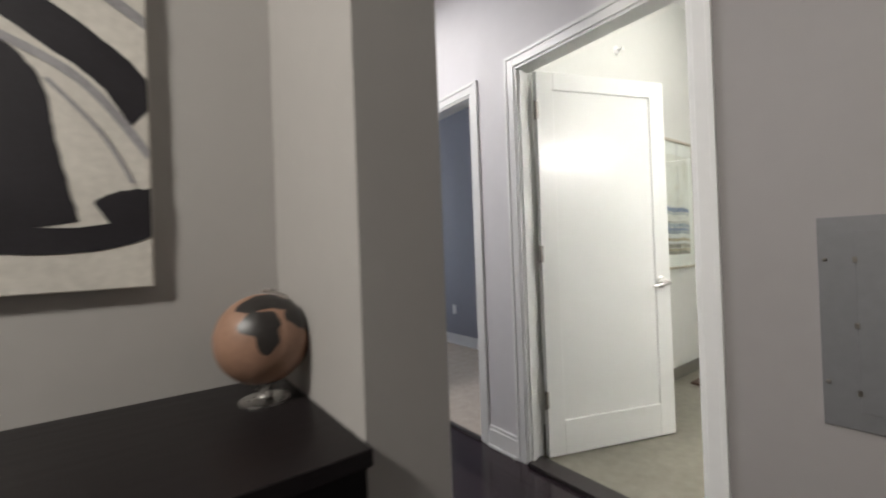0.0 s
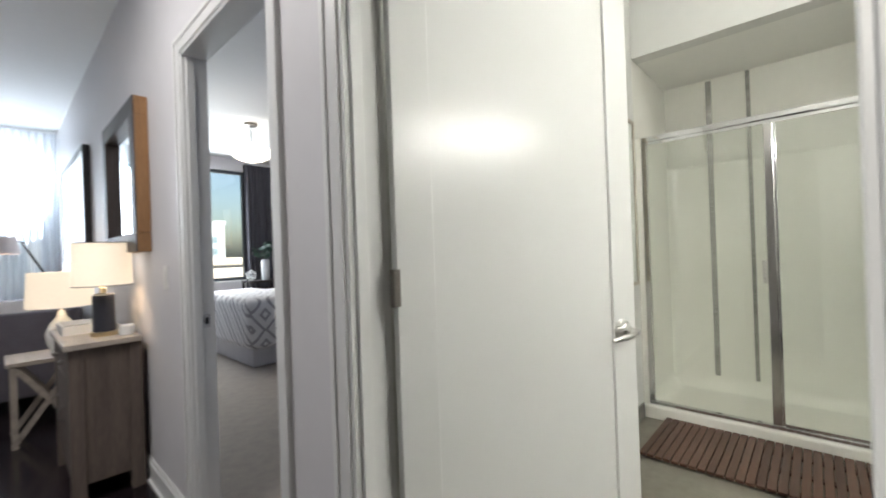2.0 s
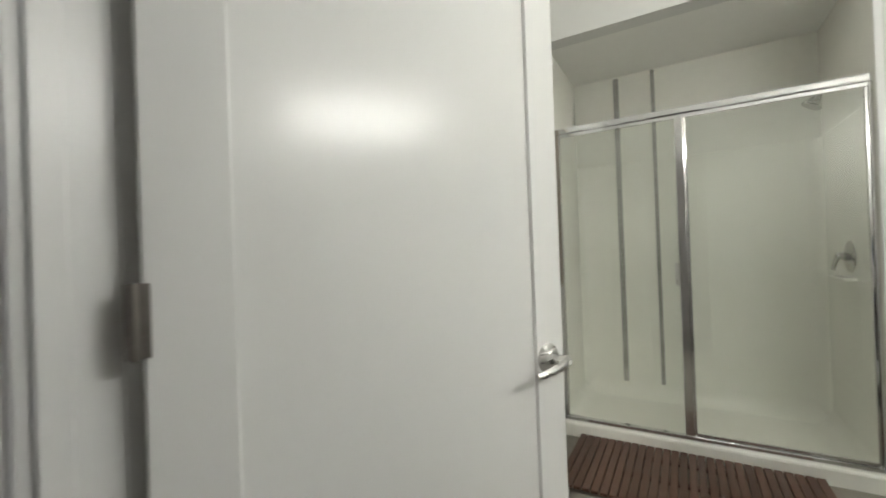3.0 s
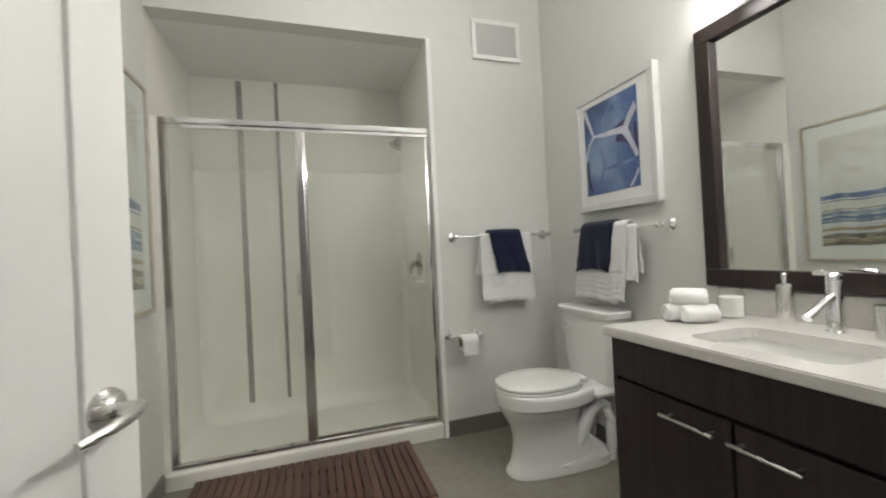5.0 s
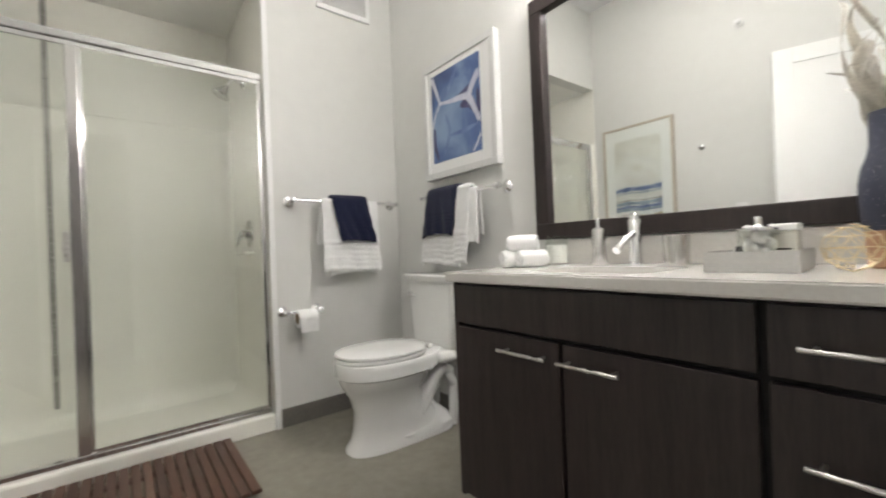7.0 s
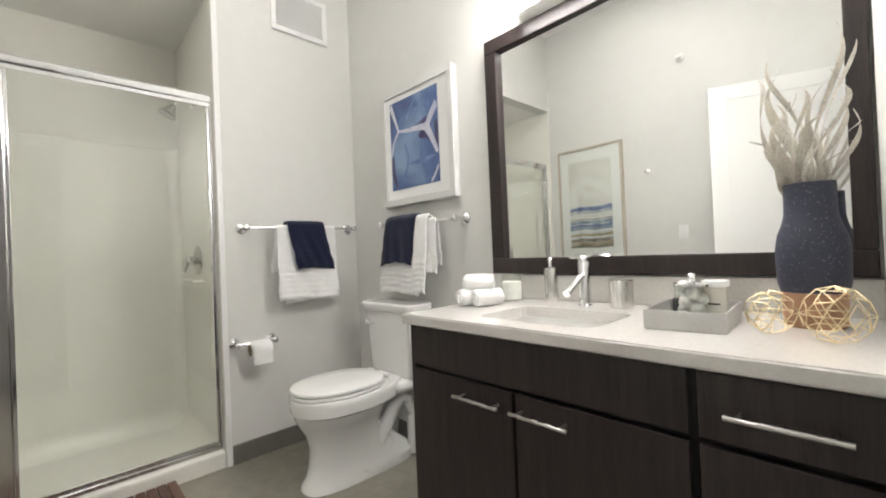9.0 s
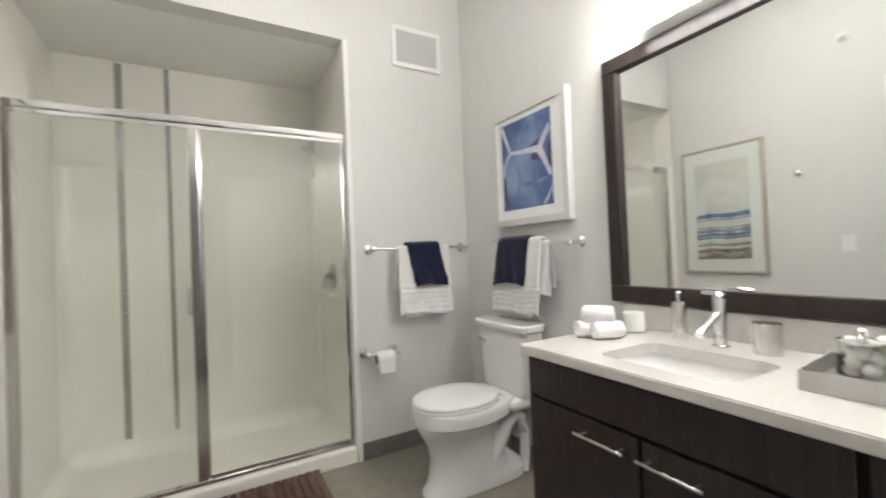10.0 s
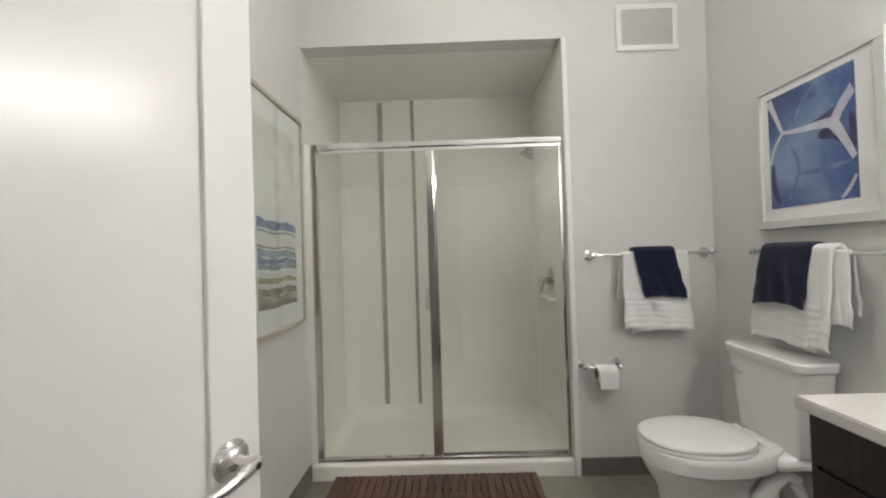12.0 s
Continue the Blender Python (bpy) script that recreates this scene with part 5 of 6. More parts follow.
part("spider", boxes((-0.13, 0.13, -0.002, 0.002, 0.40, 0.404), (-0.002, 0.002, -0.13, 0.13, 0.4045, 0.408)), gold, tl)
lamp("table_lamp_bulb", "POINT", Matrix.Translation((1.965, 4.09, 1.19)), 1.6, (1.0, 0.74, 0.50), 0.03)
part("bulb", ball((0, 0, 0.36), 0.028, n=14), glow("lit_bulb", (1.0, 0.82, 0.6), 6), tl, smooth=True)

wt = thing("serving_tray", "white lacquer tray with small ornaments", "tray", at=(1.905, 4.42, 0.82))
part("base", boxes((-0.10, 0.10, -0.16, 0.16, 0, 0.008)), trim_white, wt)
for a, b, c, d in ((-0.10, 0.10, 0.152, 0.16), (-0.10, 0.10, -0.16, -0.152), (-0.10, -0.092, -0.152, 0.152), (0.092, 0.10, -0.152, 0.152)):
    part("side", boxes((a, b, c, d, 0.0082, 0.05)), trim_white, wt, bevel=0.002)
bk = thing("stacked_book", "small dark book lying in the tray", "book", at=(1.90, 4.40, 0.8285), turn=12)
part("cover", boxes((-0.06, 0.06, -0.09, 0.09, 0, 0.022)), navy_ceramic, bk, bevel=0.002)
gv = thing("glass_carafe", "clear glass carafe on the sideboard", "carafe", at=(1.99, 4.28, 0.82))
g1 = part("carafe", lathe([(0.035, 0), (0.055, 0.02), (0.058, 0.08), (0.030, 0.14), (0.028, 0.19), (0.034, 0.21), (0.031, 0.21), (0.025, 0.185), (0.052, 0.08), (0.05, 0.02), (0.001, 0.012)], 30), glass, gv, smooth=True)
g1.visible_shadow = False
wb = thing("small_speaker", "small white tabletop box by the lamp", "ornament", at=(2.05, 4.0, 0.82))
part("shell", lathe([(0.03, 0), (0.036, 0.004), (0.036, 0.05), (0.03, 0.056)], 28), trim_white, wb, smooth=True)

# crossed-leg side table and its lamp
ST = thing("side_table", "pale wooden side table with crossed legs", "side table", at=(1.80, 5.30, 0))
part("top", boxes((-0.21, 0.21, -0.21, 0.21, 0.545, 0.575)), pale_wash, ST, bevel=0.004)
for y in (-0.17, 0.15):
    for s in (-1, 1):
        bm = box(-0.017, 0.017, -0.012, 0.012, 0, 0.62)
        bm.transform(Matrix.Translation((-0.18 * s, y + 0.026 * (s > 0), 0.004)) @ pose(0, 0, 0, 0, 33.0 * s))
        for v in bm.verts:
            v.co.z = min(max(v.co.z, 0.0), 0.5446)
        part("crossed_leg", bm, pale_wash, ST)
    for x in (-0.19, 0.155):
        part("leg", boxes((x, x + 0.034, y - 0.03, y - 0.004, 0, 0.5446)), pale_wash, ST, bevel=0.002)
tl2 = thing("table_lamp", "table lamp with white ceramic base and linen shade", "lamp", at=(1.885, 5.30, 0.575))
part("base", lathe([(0.060, 0), (0.062, 0.01), (0.09, 0.08), (0.095, 0.14), (0.07, 0.21), (0.03, 0.26), (0.022, 0.30), (0.010, 0.31), (0.010, 0.45)], 32), porcelain, tl2, smooth=True)
drum_shade("shade", tl2, 0.335, 0.59, 0.195, 0.180, lit_shade)
part("spider", boxes((-0.18, 0.18, -0.002, 0.002, 0.448, 0.452), (-0.002, 0.002, -0.18, 0.18, 0.4525, 0.456)), gold, tl2)
lamp("side_lamp_bulb", "POINT", Matrix.Translation((1.885, 5.30, 1.06)), 1.6, (1.0, 0.74, 0.50), 0.03)
part("bulb", ball((0, 0, 0.48), 0.028, n=14), bpy.data.materials["lit_bulb"], tl2, smooth=True)

sofa_m = node_mat("slate_upholstery", (0.125, 0.120, 0.150), 0.9, vary=0.10, scale=10, bump=0.7, bump_scale=450, spec=0.2, sheen=0.4)
sofa = thing("sofa", "slate grey upholstered sofa with dark tapered legs", "sofa")
part("arm", box(1.235, 2.07, 5.92, 6.05, 0.14, 0.835), sofa_m, sofa, smooth=True, bevel=0.02, segments=3)
part("arm", box(1.235, 2.07, 7.70, 7.83, 0.14, 0.835), sofa_m, sofa, smooth=True, bevel=0.02, segments=3)
part("backrest", box(1.92, 2.075, 6.052, 7.698, 0.14, 0.835), sofa_m, sofa, smooth=True, bevel=0.02, segments=3)
part("seat_base", box(1.25, 1.918, 6.052, 7.698, 0.14, 0.31), sofa_m, sofa, smooth=True, bevel=0.012)
for y0, y1 in ((6.056, 6.872), (6.878, 7.694)):
    part("seat_cushion", box(1.235, 1.90, y0, y1, 0.312, 0.46), sofa_m, sofa, smooth=True, bevel=0.035, segments=3)
    part("back_cushion", box(1.76, 1.915, y0, y1, 0.465, 0.86), sofa_m, sofa, smooth=True, bevel=0.04, segments=3)
for x in (1.275, 2.03):
    for y in (5.965, 7.78):
        part("leg", tube((x, y, 0.0), (x, y, 0.139), 0.016, 0.026, n=14), espresso, sofa, "dark tapered wooden leg", smooth=True)


def cushion(label, at, turn, material, w=0.42):
    e = thing("throw_pillow", label, "pillow", at=at, turn=turn)
    N = 14
    bm = bmesh.new()
    for side in (-1, 1):
        g = []
        for i in range(N + 1):
            row = []
            for j in range(N + 1):
                u, v = 2 * i / N - 1, 2 * j / N - 1
                t = (1 - abs(u) ** 3) * (1 - abs(v) ** 3)
                k = 1 - 0.07 * (u * u) * (v * v)
                row.append(bm.verts.new((side * 0.075 * max(t, 0) ** 0.6, u * w / 2 * k, w / 2 + v * w / 2 * k)))
            g.append(row)
        for a, b in zip(g, g[1:]):
            for j in range(N):
                bm.faces.new((a[j], a[j + 1], b[j + 1], b[j]))
    bmesh.ops.remove_doubles(bm, verts=bm.verts[:], dist=0.0005)
    part("pillow", bm, material, e, smooth=True)
    return e


linen = node_mat("white_linen", (0.70, 0.69, 0.70), 0.9, vary=0.04, scale=20, bump=0.5, bump_scale=300)
cushion("soft white throw pillow on the sofa", (1.62, 6.22, 0.462), 68, linen, 0.46)
cushion("pale grey throw pillow on the sofa", (1.66, 6.5, 0.462), 10, node_mat("grey_linen", (0.40, 0.40, 0.42), 0.9, vary=0.05, scale=20, bump=0.5, bump_scale=300), 0.44)


def rug_mat():
    m = watercolour("faded_rug", (0.20, 0.18, 0.19), (0.42, 0.40, 0.40), (0.60, 0.56, 0.52), 3.2)
    n, l = m.node_tree.nodes, m.node_tree.links
    b = n["Principled BSDF"]
    b.inputs["Roughness"].default_value = 0.95
    nz, bp = n.new("ShaderNodeTexNoise"), n.new("ShaderNodeBump")
    nz.inputs["Scale"].default_value = 300
    bp.inputs["Strength"].default_value, bp.inputs["Distance"].default_value = 0.6, 0.003
    l.new(nz.outputs["Fac"], bp.inputs["Height"])
    l.new(bp.outputs[0], b.inputs["Normal"])
    return m


rg = thing("area_rug", "faded grey and cream patterned area rug", "rug")
part("field", boxes((-1.2, 1.52, 5.72, 8.0, 0.0, 0.010)), rug_mat(), rg, bevel=0.003)
part("border", boxes((-1.2, 1.52, 5.702, 5.72, 0.0, 0.008)), node_mat("rug_binding", (0.42, 0.33, 0.28), 0.9), rg, "tan binding edge")

shade_grey = node_mat("floor_lamp_shade", (0.62, 0.55, 0.52), 0.8, vary=0.05, scale=30, bump=0.2)
f_l = thing("floor_lamp", "articulated floor lamp with grey drum shade", "lamp", at=(1.99, 8.02, 0.0))
part("base", lathe([(0.14, 0), (0.14, 0.02), (0.02, 0.03)], 32), espresso, f_l, smooth=True)
part("pole", tube((0, 0, 0.029), (0, 0, 1.05), 0.012), espresso, f_l, smooth=True)
part("arm", tube((0.0, 0.0, 1.04), (-0.22, -0.16, 1.47), 0.010), espresso, f_l, smooth=True)
part("arm", tube((0.02, 0.0, 1.02), (-0.20, -0.16, 1.45), 0.006), espresso, f_l, smooth=True)
part("crossbar", tube((-0.20, -0.16, 1.475), (-0.42, -0.30, 1.560), 0.010), espresso, f_l, smooth=True)
shd = part("shade", loft([[(-0.42 + r * math.cos(2 * math.pi * i / 40), -0.30 + r * math.sin(2 * math.pi * i / 40), z) for i in range(40)] for r, z in ((0.182, 1.345), (0.185, 1.345), (0.160, 1.535), (0.03, 1.545), (0.03, 1.54), (0.155, 1.53))], caps=False), shade_grey, f_l, "pale grey shade", smooth=True)
part("finial", tube((-0.42, -0.30, 1.545), (-0.42, -0.30, 1.60), 0.028), espresso, f_l, smooth=True, bevel=0.006)
lamp("floor_lamp_bulb", "POINT", Matrix.Translation((1.57, 7.72, 1.46)), 1.0, (1.0, 0.76, 0.55), 0.03)
dt = thing("drum_table", "dark round drum side table", "side table", at=(0.96, 7.72, 0.0105))
part("body", lathe([(0.15, 0), (0.155, 0.01), (0.19, 0.55), (0.17, 0.552)], 36), espresso, dt, smooth=True)
part("top", lathe([(0.205, 0.5525), (0.21, 0.558), (0.21, 0.585), (0.20, 0.59)], 36), espresso, dt, smooth=True)

black_frame = node_mat("black_picture_frame", (0.015, 0.014, 0.018), 0.4, vary=0.1)
art, ab = framed("wall_art", "pale abstract art in a thin black frame", "y", 5.74, 7.46, 1.215, 2.24, HX, -1, 0.028, 0.05, black_frame, paper)
part("print", ab(5.80, 7.40, 0.0405, 0.0412, 1.27, 2.185), watercolour("pale_art_wash", (0.50, 0.49, 0.52), (0.66, 0.66, 0.69), (0.74, 0.74, 0.76), 2.2), art)

oak = node_mat("honey_wood", (0.32, 0.17, 0.075), 0.45, vary=0.2, scale=4, bump=0.2, bump_scale=60, stretch=(7, 7, 0.6))
# Dark copy of the wood: shade on the frame's front and inner sides.
shade_oak = node_mat("shaded_oak", (0.032, 0.024, 0.024), 0.5, vary=0.25, scale=4, bump=0.2, stretch=(7, 7, 0.6))
hm = thing("hall_mirror", "wall mirror in a thick honey wood frame", "mirror")
Ya, Yb, Za, Zb, D = 3.765, 4.66, 1.275, 2.10, 0.062
part("glass", boxes((HX - 0.03, HX - 0.001, Ya + 0.09, Yb - 0.09, Za + 0.09, Zb - 0.09)), mirror_mat, hm, "silvered mirror glass")
for a, b, c, d in ((Ya, Yb, Za, Za + 0.1), (Ya, Yb, Zb - 0.1, Zb), (Ya, Ya + 0.1, Za + 0.1002, Zb - 0.1002), (Yb - 0.1, Yb, Za + 0.1002, Zb - 0.1002)):
    part("frame_bar", boxes((HX - D, HX - 0.001, a, b, c, d)), oak, hm, bevel=0.004)
    part("frame_shade_face", boxes((HX - D - 0.006, HX - D - 0.0002, a + 0.002, b - 0.002, c + 0.002, d - 0.002)), shade_oak, hm, "dark board for the shaded frame front")
for a, b, c, d in ((Ya + 0.1, Yb - 0.1, Za + 0.1, Za + 0.103), (Ya + 0.1, Yb - 0.1, Zb - 0.103, Zb - 0.1), (Ya + 0.1, Ya + 0.103, Za + 0.1032, Zb - 0.1032), (Yb - 0.103, Yb - 0.1, Za + 0.1032, Zb - 0.1032)):
    part("frame_shade_lining", boxes((HX - D - 0.004, HX - 0.0302, a, b, c, d)), shade_oak, hm)


def curtain(name, label, x0, x1, y, z0, z1, folds, depth, material):
    e = thing(name, label, "curtain")
    bm = bmesh.new()
    n = folds * 8
    rows = []
    for z, k in ((z1, 0.6), (z1 - 0.06, 0.8), ((z0 + z1) / 2, 1.0), (z0, 1.1)):
        rows.append([bm.verts.new((x0 + (x1 - x0) * i / n + 0.006 * math.sin(i * 1.3) * k, y + depth * k * math.sin(2 * math.pi * i / 8 + 0.5 * math.sin(i * 0.21)), z)) for i in range(n + 1)])
    for a, b in zip(rows, rows[1:]):
        for i in range(n):
            bm.faces.new((a[i], a[i + 1], b[i + 1], b[i]))
    part("fabric", bm, material, e, smooth=True)
    part("rail", boxes((x0, x1, y - 0.015, y + 0.015, z1 + 0.001, z1 + 0.02)), trim_white, e)
    return e


def sheer_mat():
    m = bpy.data.materials.new("sheer_voile")
    m.use_nodes = True
    n, l = m.node_tree.nodes, m.node_tree.links
    n.remove(n["Principled BSDF"])
    tr, tl_, df, m1, m2 = n.new("ShaderNodeBsdfTransparent"), n.new("ShaderNodeBsdfTranslucent"), n.new("ShaderNodeBsdfDiffuse"), n.new("ShaderNodeMixShader"), n.new("ShaderNodeMixShader")
    wv = n.new("ShaderNodeTexNoise")
    wv.inputs["Scale"].default_value = 40
    rmp = n.new("ShaderNodeMapRange")
    rmp.inputs["To Min"].default_value, rmp.inputs["To Max"].default_value = 0.20, 0.38
    l.new(wv.outputs["Fac"], rmp.inputs["Value"])
    tl_.inputs[0].default_value = (0.86, 0.90, 0.93, 1)
    df.inputs[0].default_value = (0.80, 0.81, 0.83, 1)
    l.new(rmp.outputs[0], m1.inputs[0])
    l.new(tl_.outputs[0], m1.inputs[1])
    l.new(df.outputs[0], m1.inputs[2])
    m2.inputs[0].default_value = 0.86
    l.new(tr.outputs[0], m2.inputs[1])
    l.new(m1.outputs[0], m2.inputs[2])
    l.new(m2.outputs[0], n["Material Output"].inputs[0])
    return m


sheer = sheer_mat()
curtain("sheer_curtain", "white sheer floor-length curtain drawn beside the window", 1.36, 2.11, 8.28, 0.02, 2.87, 11, 0.030, sheer)
grey_cloth = node_mat("charcoal_curtain", (0.075, 0.072, 0.085), 0.9, vary=0.10, scale=20, bump=0.4, bump_scale=300)
curtain("bedroom_curtain", "charcoal grey pleated bedroom curtain", 4.42, 5.10, 8.28, 0.02, 2.80, 9, 0.045, grey_cloth)

alu = node_mat("window_aluminium", (0.10, 0.11, 0.12), 0.4, 0.6, vary=0.05)
pale_alu = node_mat("window_aluminium_pale", (0.58, 0.60, 0.63), 0.4, 0.4, vary=0.05)
for name, x0, x1, z0, z1, mulls in (("window_living", 0.95, 2.0, 0.83, 2.70, ()), ("window_bedroom", 2.6, 4.5, 0.84, 2.69, (3.5,))):
    w = tagged(new(name), "aluminium framed fixed window onto the city", "window", kind="structure")
    part("frame", boxes((x0, x1, 8.44, 8.50, z0, z0 + 0.05), (x0, x1, 8.44, 8.50, z1 - 0.05, z1), (x0, x0 + 0.05, 8.44, 8.50, z0 + 0.05, z1 - 0.05), (x1 - 0.05, x1, 8.44, 8.50, z0 + 0.05, z1 - 0.05)), pale_alu if name == "window_living" else alu, w)
    xs = [x0 + 0.05, *mulls, x1 - 0.05]
    for m_ in mulls:
        part("mullion", boxes((m_ - 0.03, m_ + 0.03, 8.445, 8.495, z0 + 0.05, z1 - 0.05)), pale_alu if name == "window_living" else alu, w)
    for a, b in zip(xs, xs[1:]):
        p = part("pane", boxes((a, b, 8.468, 8.474, z0 + 0.05, z1 - 0.05)), glass, w)
        p.visible_shadow = False
    part("sill", boxes((x0, x1, 8.36, 8.44, z0 - 0.025, z0)), trim_white, w, bevel=0.004)
baseboard_w = trim_set("baseboard_window", "white baseboard under the living room window")
part("board", boxes((-2.2, 2.1, 8.386, 8.3995, 0, 0.11)), trim_white, baseboard_w, bevel=0.003)
bal = thing("balcony_rail", "thin steel balcony railing outside the window", "railing")
for z in (1.05, 0.75, 0.45):
    part("rail", tube((-1.2, 9.6, z), (5.0, 9.6, z), 0.02, n=10), alu, bal)
for x in (-1.2, 0.3, 1.8, 3.3, 5.0):
    part("post", tube((x, 9.6, -0.12), (x, 9.6, 1.05), 0.02, n=10), alu, bal)
setting("balcony", box(-1.4, 5.2, 8.55, 9.75, -0.3, -0.12), node_mat("balcony_concrete", (0.35, 0.35, 0.34), 0.8, vary=0.1), "concrete balcony slab outside the windows", "balcony")

# ---- bedroom ----
bed = thing("bed", "made bed with white bedding and grey skirt", "bed")
skirt = node_mat("grey_bed_skirt", (0.50, 0.49, 0.50), 0.9, vary=0.05, scale=12, bump=0.4, bump_scale=200)
part("base", box(3.42, 5.15, 5.68, 7.25, 0.02, 0.34), skirt, bed, smooth=True, bevel=0.02)
part("mattress", box(3.40, 5.15, 5.66, 7.27, 0.342, 0.62), linen, bed, smooth=True, bevel=0.06, segments=4)
part("duvet", box(3.37, 4.75, 5.62, 7.31, 0.26, 0.74), linen, bed, "white duvet", smooth=True, bevel=0.09, segments=5)
part("headboard", box(5.13, 5.198, 5.62, 7.31, 0.0, 1.15), sofa_m, bed, "slate upholstered headboard", bevel=0.02)


def diamond_mat():
    m = node_mat("diamond_throw", (0.72, 0.71, 0.70), 0.9, vary=0.04, scale=20, bump=0.5, bump_scale=300)
    n, l = m.node_tree.nodes, m.node_tree.links
    b = n["Principled BSDF"]
    src = b.inputs["Base Color"].links[0].from_socket
    co, sp_ = n.new("ShaderNodeTexCoord"), n.new("ShaderNodeSeparateXYZ")
    l.new(co.outputs["Object"], sp_.inputs[0])

    def op(kind, a, bv=None):
        q = n.new("ShaderNodeMath")
        q.operation = kind
        for i, v in enumerate((a, bv)):
            if v is None:
                continue
            if isinstance(v, (int, float)):
                q.inputs[i].default_value = v
            else:
                l.new(v, q.inputs[i])
        return q.outputs[0]
    yz = op("ADD", sp_.outputs["Y"], op("MULTIPLY", sp_.outputs["Z"], -1.0))
    u = op("MULTIPLY", op("ABSOLUTE", op("SUBTRACT", op("FRACT", op("MULTIPLY", sp_.outputs["X"], 3.4)), 0.5)), 1.0)
    v = op("ABSOLUTE", op("SUBTRACT", op("FRACT", op("MULTIPLY", yz, 3.0)), 0.5))
    d = op("ADD", u, v)
    s = op("GREATER_THAN", op("SINE", op("MULTIPLY", d, 17.0)), 0.5)
    mx = n.new("ShaderNodeMix")
    mx.data_type = "RGBA"
    l.new(s, mx.inputs[0])
    l.new(src, mx.inputs[6])
    mx.inputs[7].default_value = (0.34, 0.325, 0.335, 1)
    l.new(mx.outputs[2], b.inputs["Base Color"])
    return m


tb = thing("bed_throw", "white throw with grey diamond pattern across the bed", "blanket")
part("cloth", box(3.345, 4.15, 5.595, 7.33, 0.22, 0.775), diamond_mat(), tb, smooth=True, bevel=0.09, segments=5)
cushion("white bed pillow against the headboard", (5.03, 6.05, 0.62), 180, linen, 0.55)
cushion("white bed pillow against the headboard", (5.03, 6.85, 0.62), 180, linen, 0.55)
silver = node_mat("silver_satin", (0.42, 0.44, 0.47), 0.35, 0.3, vary=0.06, scale=15)
cushion("silver satin pillow at the head of the bed", (4.86, 6.20, 0.735), 170, silver, 0.42)
cushion("silver satin pillow at the head of the bed", (4.86, 6.75, 0.735), 190, silver, 0.42)
ns = thing("nightstand", "dark nightstand beside the bed", "nightstand", at=(4.95, 7.62, 0.006))
part("body", boxes((-0.22, 0.22, -0.25, 0.25, 0.12, 0.66)), espresso, ns, bevel=0.004)
for x in (-0.19, 0.19):
    for y in (-0.21, 0.21):
        part("leg", boxes((x - 0.02, x + 0.02, y - 0.02, y + 0.02, 0, 0.1198)), espresso, ns)
d = part("drawer", boxes((-0.235, -0.2202, -0.22, 0.22, 0.42, 0.63)), espresso, ns, bevel=0.002)
part("knob", ball((-0.25, 0, 0.525), 0.014, n=12), brushed, d, smooth=True)
bl = thing("bedside_lamp", "bedside lamp with white drum shade", "lamp", at=(5.02, 7.50, 0.666))
part("base", lathe([(0.06, 0), (0.06, 0.012), (0.02, 0.02), (0.04, 0.12), (0.02, 0.25), (0.012, 0.30)], 28), porcelain, bl, smooth=True)
drum_shade("shade", bl, 0.32, 0.60, 0.17, 0.155, node_mat("white_shade", (0.78, 0.77, 0.76), 0.9, vary=0.03))
part("spider", boxes((-0.16, 0.16, -0.002, 0.002, 0.40, 0.404), (-0.004, 0.004, -0.004, 0.004, 0.29, 0.40)), brushed, bl)
ben = thing("window_stand", "low dark stand under the bedroom window", "stand", at=(4.55, 7.95, 0.006))
part("top", boxes((-0.28, 0.22, -0.16, 0.16, 0.80, 0.83)), espresso, ben)
for x in (-0.26, 0.20):
    for y in (-0.14, 0.14):
        part("leg", boxes((x - 0.015, x + 0.015, y - 0.015, y + 0.015, 0, 0.7998)), espresso, ben)
pv = thing("potted_plant", "dark leafy plant in a pale ceramic vase", "plant", at=(4.60, 7.95, 0.836))
part("pot", lathe([(0.05, 0), (0.06, 0.01), (0.07, 0.28), (0.055, 0.34), (0.05, 0.34), (0.05, 0.30)], 28), node_mat("pale_stone_pot", (0.45, 0.45, 0.46), 0.6, vary=0.08), pv, smooth=True)
leaf_m = node_mat("dark_leaf", (0.018, 0.045, 0.030), 0.4, vary=0.3, scale=12)
rl = random.Random(3)
for i in range(26):
    a, el, r = rl.uniform(0, 6.28), rl.uniform(-0.1, 1.3), rl.uniform(0.10, 0.24)
    c = Vector((r * math.cos(a) * math.cos(el), r * math.sin(a) * math.cos(el), 0.36 + r * math.sin(el) * 0.9 + 0.06))
    part("leaf_stem", sweep([(0, 0, 0.31), c * 0.5 + Vector((0, 0, 0.19)), c], 0.003, 5), leaf_m, pv)
    bm = ball((0, 0, 0), 0.055, s=(1, 0.75, 0.06), n=10)
    bm.transform(Matrix.Translation(c) @ pose(0, 0, 0, rl.uniform(-50, 50), rl.uniform(-50, 50), math.degrees(a)))
    part("leaf", bm, leaf_m, pv, smooth=True)
te = thing("wire_terrarium", "small white geometric wire terrarium", "ornament", at=(4.36, 7.95, 0.836))
tm = bmesh.new()
bmesh.ops.create_icosphere(tm, subdivisions=1, radius=0.085)
wbm = bmesh.new()
for e in tm.edges:
    tube(e.verts[0].co + Vector((0, 0, 0.09)), e.verts[1].co + Vector((0, 0, 0.09)), 0.004, n=6, bm=wbm)
tm.free()
part("wire", wbm, trim_white, te)
pe = thing("pendant_lamp", "white saucer pendant lamp on a thin cord", "pendant lamp", at=(3.76, 6.35, 0))
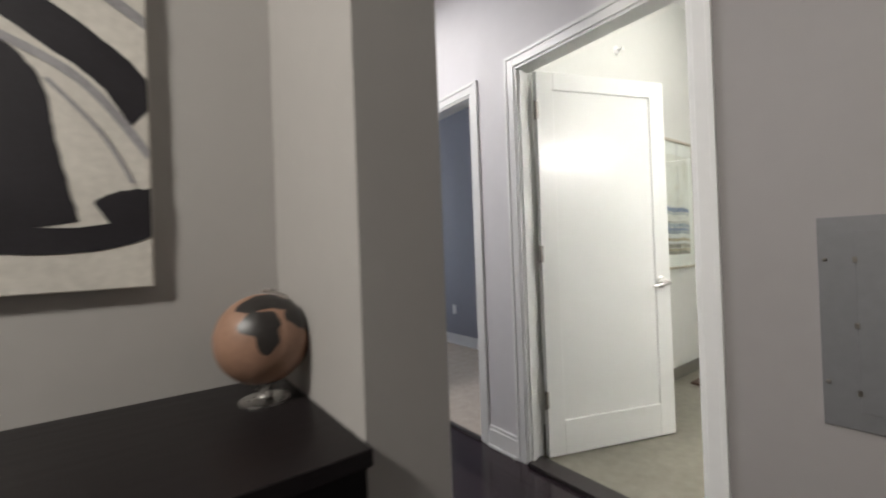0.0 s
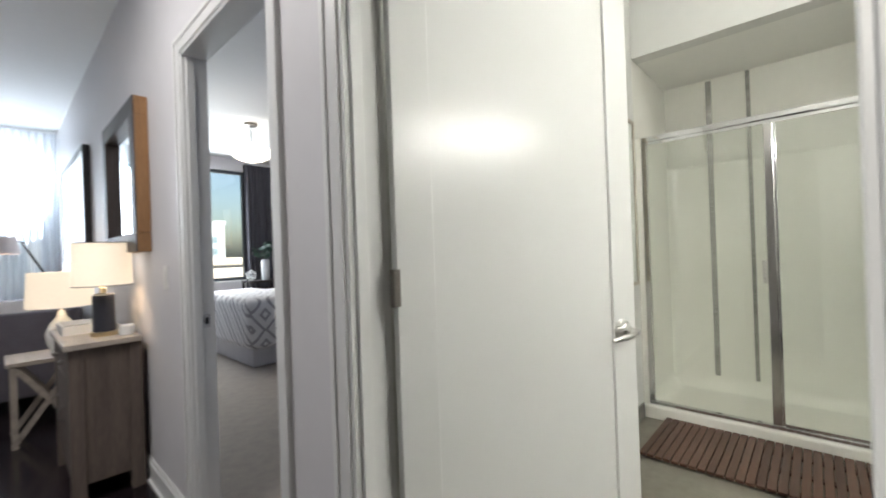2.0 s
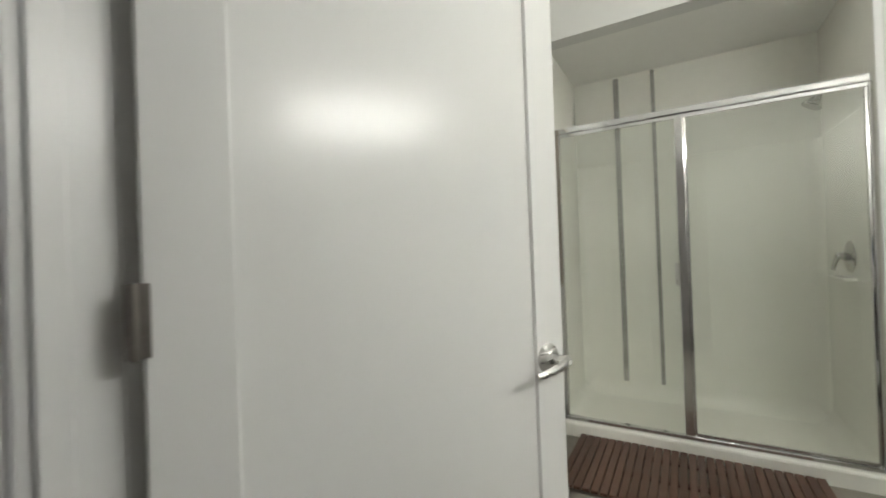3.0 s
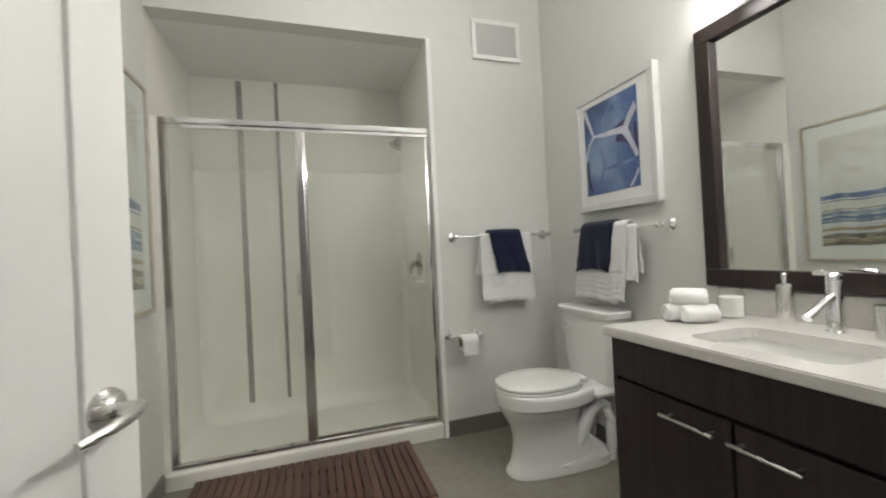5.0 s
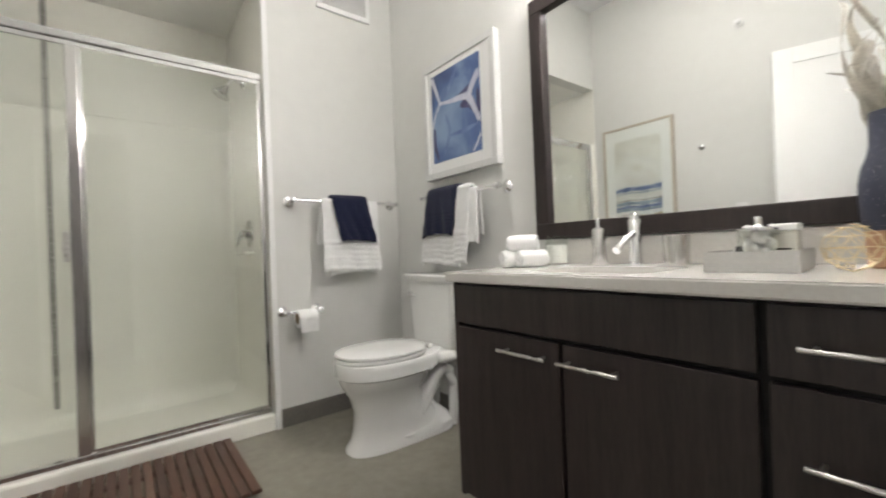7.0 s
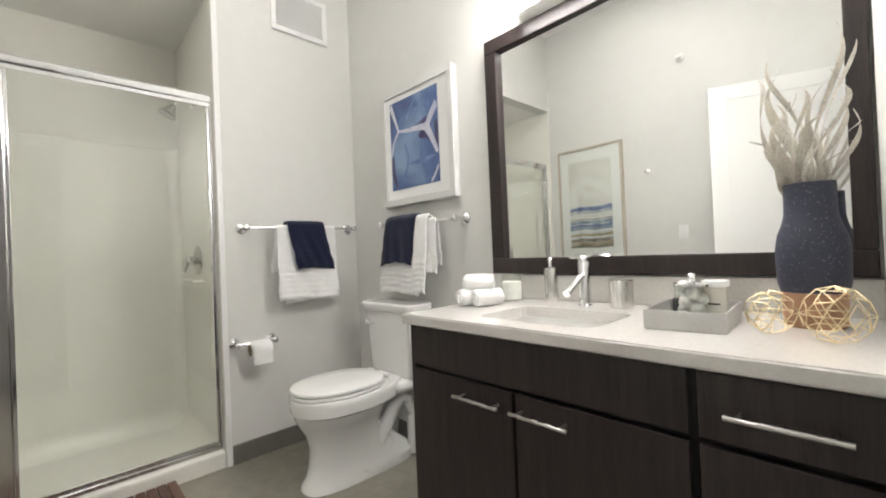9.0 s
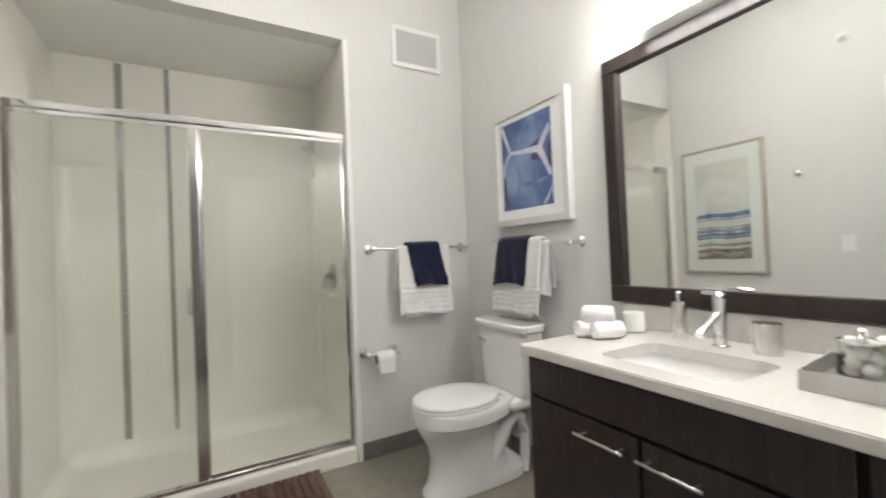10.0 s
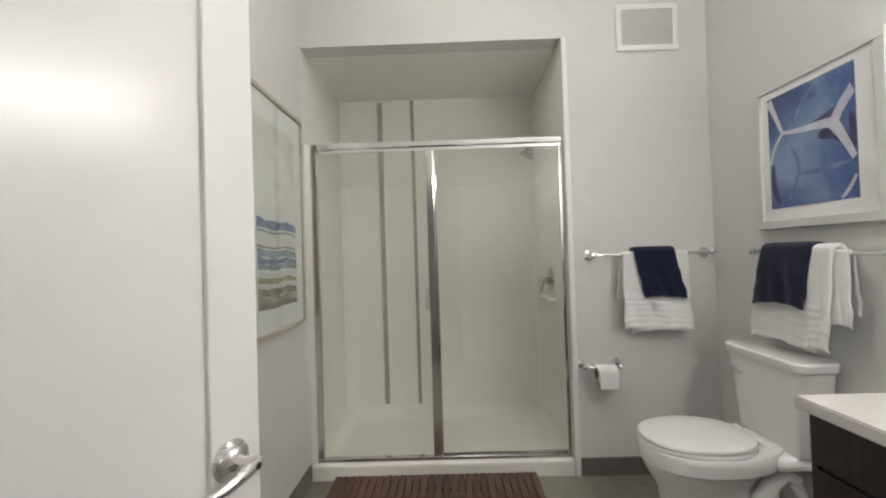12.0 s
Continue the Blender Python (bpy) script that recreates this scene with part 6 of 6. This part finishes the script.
part("canopy", lathe([(0.07, 2.868), (0.075, 2.87), (0.075, 2.899)], 28), hinge_mat, pe, smooth=True)
part("cord", tube((0, 0, 2.64), (0, 0, 2.87), 0.006, n=8), hinge_mat, pe)
part("shade", loft([[(r * math.cos(2 * math.pi * i / 40), r * math.sin(2 * math.pi * i / 40), 2.535 + 0.115 * math.sin(a)) for i in range(40)] for a, r in [(radians(x), 0.235 * math.cos(radians(x)) + 0.001) for x in range(-88, 89, 8)]]), glow("lit_pendant", (1.0, 0.90, 0.78), 0.9), pe, "glowing ribbed saucer shade", smooth=True)
for k in range(-3, 4):
    a = radians(k * 20)
    r = 0.237 * math.cos(a)
    part("rib", sweep([(r * math.cos(radians(i * 10)), r * math.sin(radians(i * 10)), 2.535 + 0.116 * math.sin(a)) for i in range(37)], 0.002, 5), trim_white, pe)
lamp("pendant_bulb", "POINT", Matrix.Translation((3.76, 6.35, 2.33)), 4.2, (1.0, 0.82, 0.66), 0.10)
ba = thing("bed_wall_art", "narrow framed art on the navy wall", "picture")
part("frame", boxes((5.17, 5.1995, 5.55, 6.0, 1.45, 2.35)), oak, ba, bevel=0.003)
part("print", boxes((5.166, 5.1698, 5.58, 5.97, 1.48, 2.32)), canvas, ba)
wo = thing("wall_outlet", "white wall outlet on the closet wall", "outlet")
part("plate", boxes((3.634, 3.6395, 4.48, 4.55, 0.38, 0.49)), trim_white, wo, bevel=0.001)

# ---- city ----
setting("ground", box(-800, 800, 12, 1500, -32, -30), node_mat("city_ground", (0.16, 0.17, 0.16), 0.9, vary=0.3, scale=0.05), "distant city ground far below", "ground")
glass_b = node_mat("tower_glazing", (0.22, 0.30, 0.36), 0.25, vary=0.2, scale=0.2)


def tower(x, y, w, d, h, colour):
    e = thing("apartment_tower", "pale city tower with rows of windows", "building", "city towers", (x, y, -30))
    wm = node_mat("tower_wall", colour, 0.85, vary=0.08, scale=0.2)
    part("wall", box(-w / 2, w / 2, 0, d, 0, h), wm, e)
    part("roof", box(-w / 2 - 0.3, w / 2 + 0.3, -0.3, d + 0.3, h + 0.01, h + 1.2), wm, e)
    proto = None
    for fz in range(int(h / 3.4) - 1):
        for fx in range(int(w / 3.6)):
            px, pz = -w / 2 + 1.0 + fx * 3.6, 1.5 + fz * 3.4
            if pz + 30 - 60 < -36:
                continue
            if proto is None:
                proto = part("window", box(0, 2.2, -0.12, 0.0, 0, 2.0), glass_b, e)
                proto.location = (px, 0, pz)
            else:
                o = new("window", proto.data)
                o.parent = e
                o.location = (px, 0, pz)


tower(-8, 95, 18, 16, 44, (0.62, 0.60, 0.57))
tower(14, 120, 16, 14, 36, (0.55, 0.56, 0.58))
tower(36, 80, 22, 14, 30, (0.60, 0.55, 0.50))
tower(62, 105, 18, 14, 46, (0.58, 0.60, 0.62))
# Two towers with distant haze put into a pale blue wall colour.
tower(22, 112, 14, 14, 44, (0.55, 0.60, 0.66))
tower(40, 132, 16, 14, 41, (0.58, 0.63, 0.68))

# ---- floor planks ----
PW, PL = 0.146, 1.35
plank_bm = box(0, PW - 0.0006, 0, PL - 0.0006, -0.0195, 0.0)
fp = tagged(new("floor_planks"), "glossy espresso hardwood plank floor", "floor", kind="structure")
plank = part("plank", plank_bm, floor_wood, fp, bevel=0.0005, segments=1)
first = True
rows_n = int((HX + 2.2) / PW) + 1
for i in range(rows_n):
    x = HX - PW * (i + 1)
    off = random.uniform(0, PL)
    y = -2.2 - off
    while y < 8.4:
        y0, y1 = max(y, -2.2), min(y + PL, 8.4)
        if first:
            o, first = plank, False
        else:
            o = new("plank", plank.data)
            o.parent = fp
        o.location = (x, y0, 0)
        o.scale = (1, (y1 - y0) / PL, 1)
        y += PL
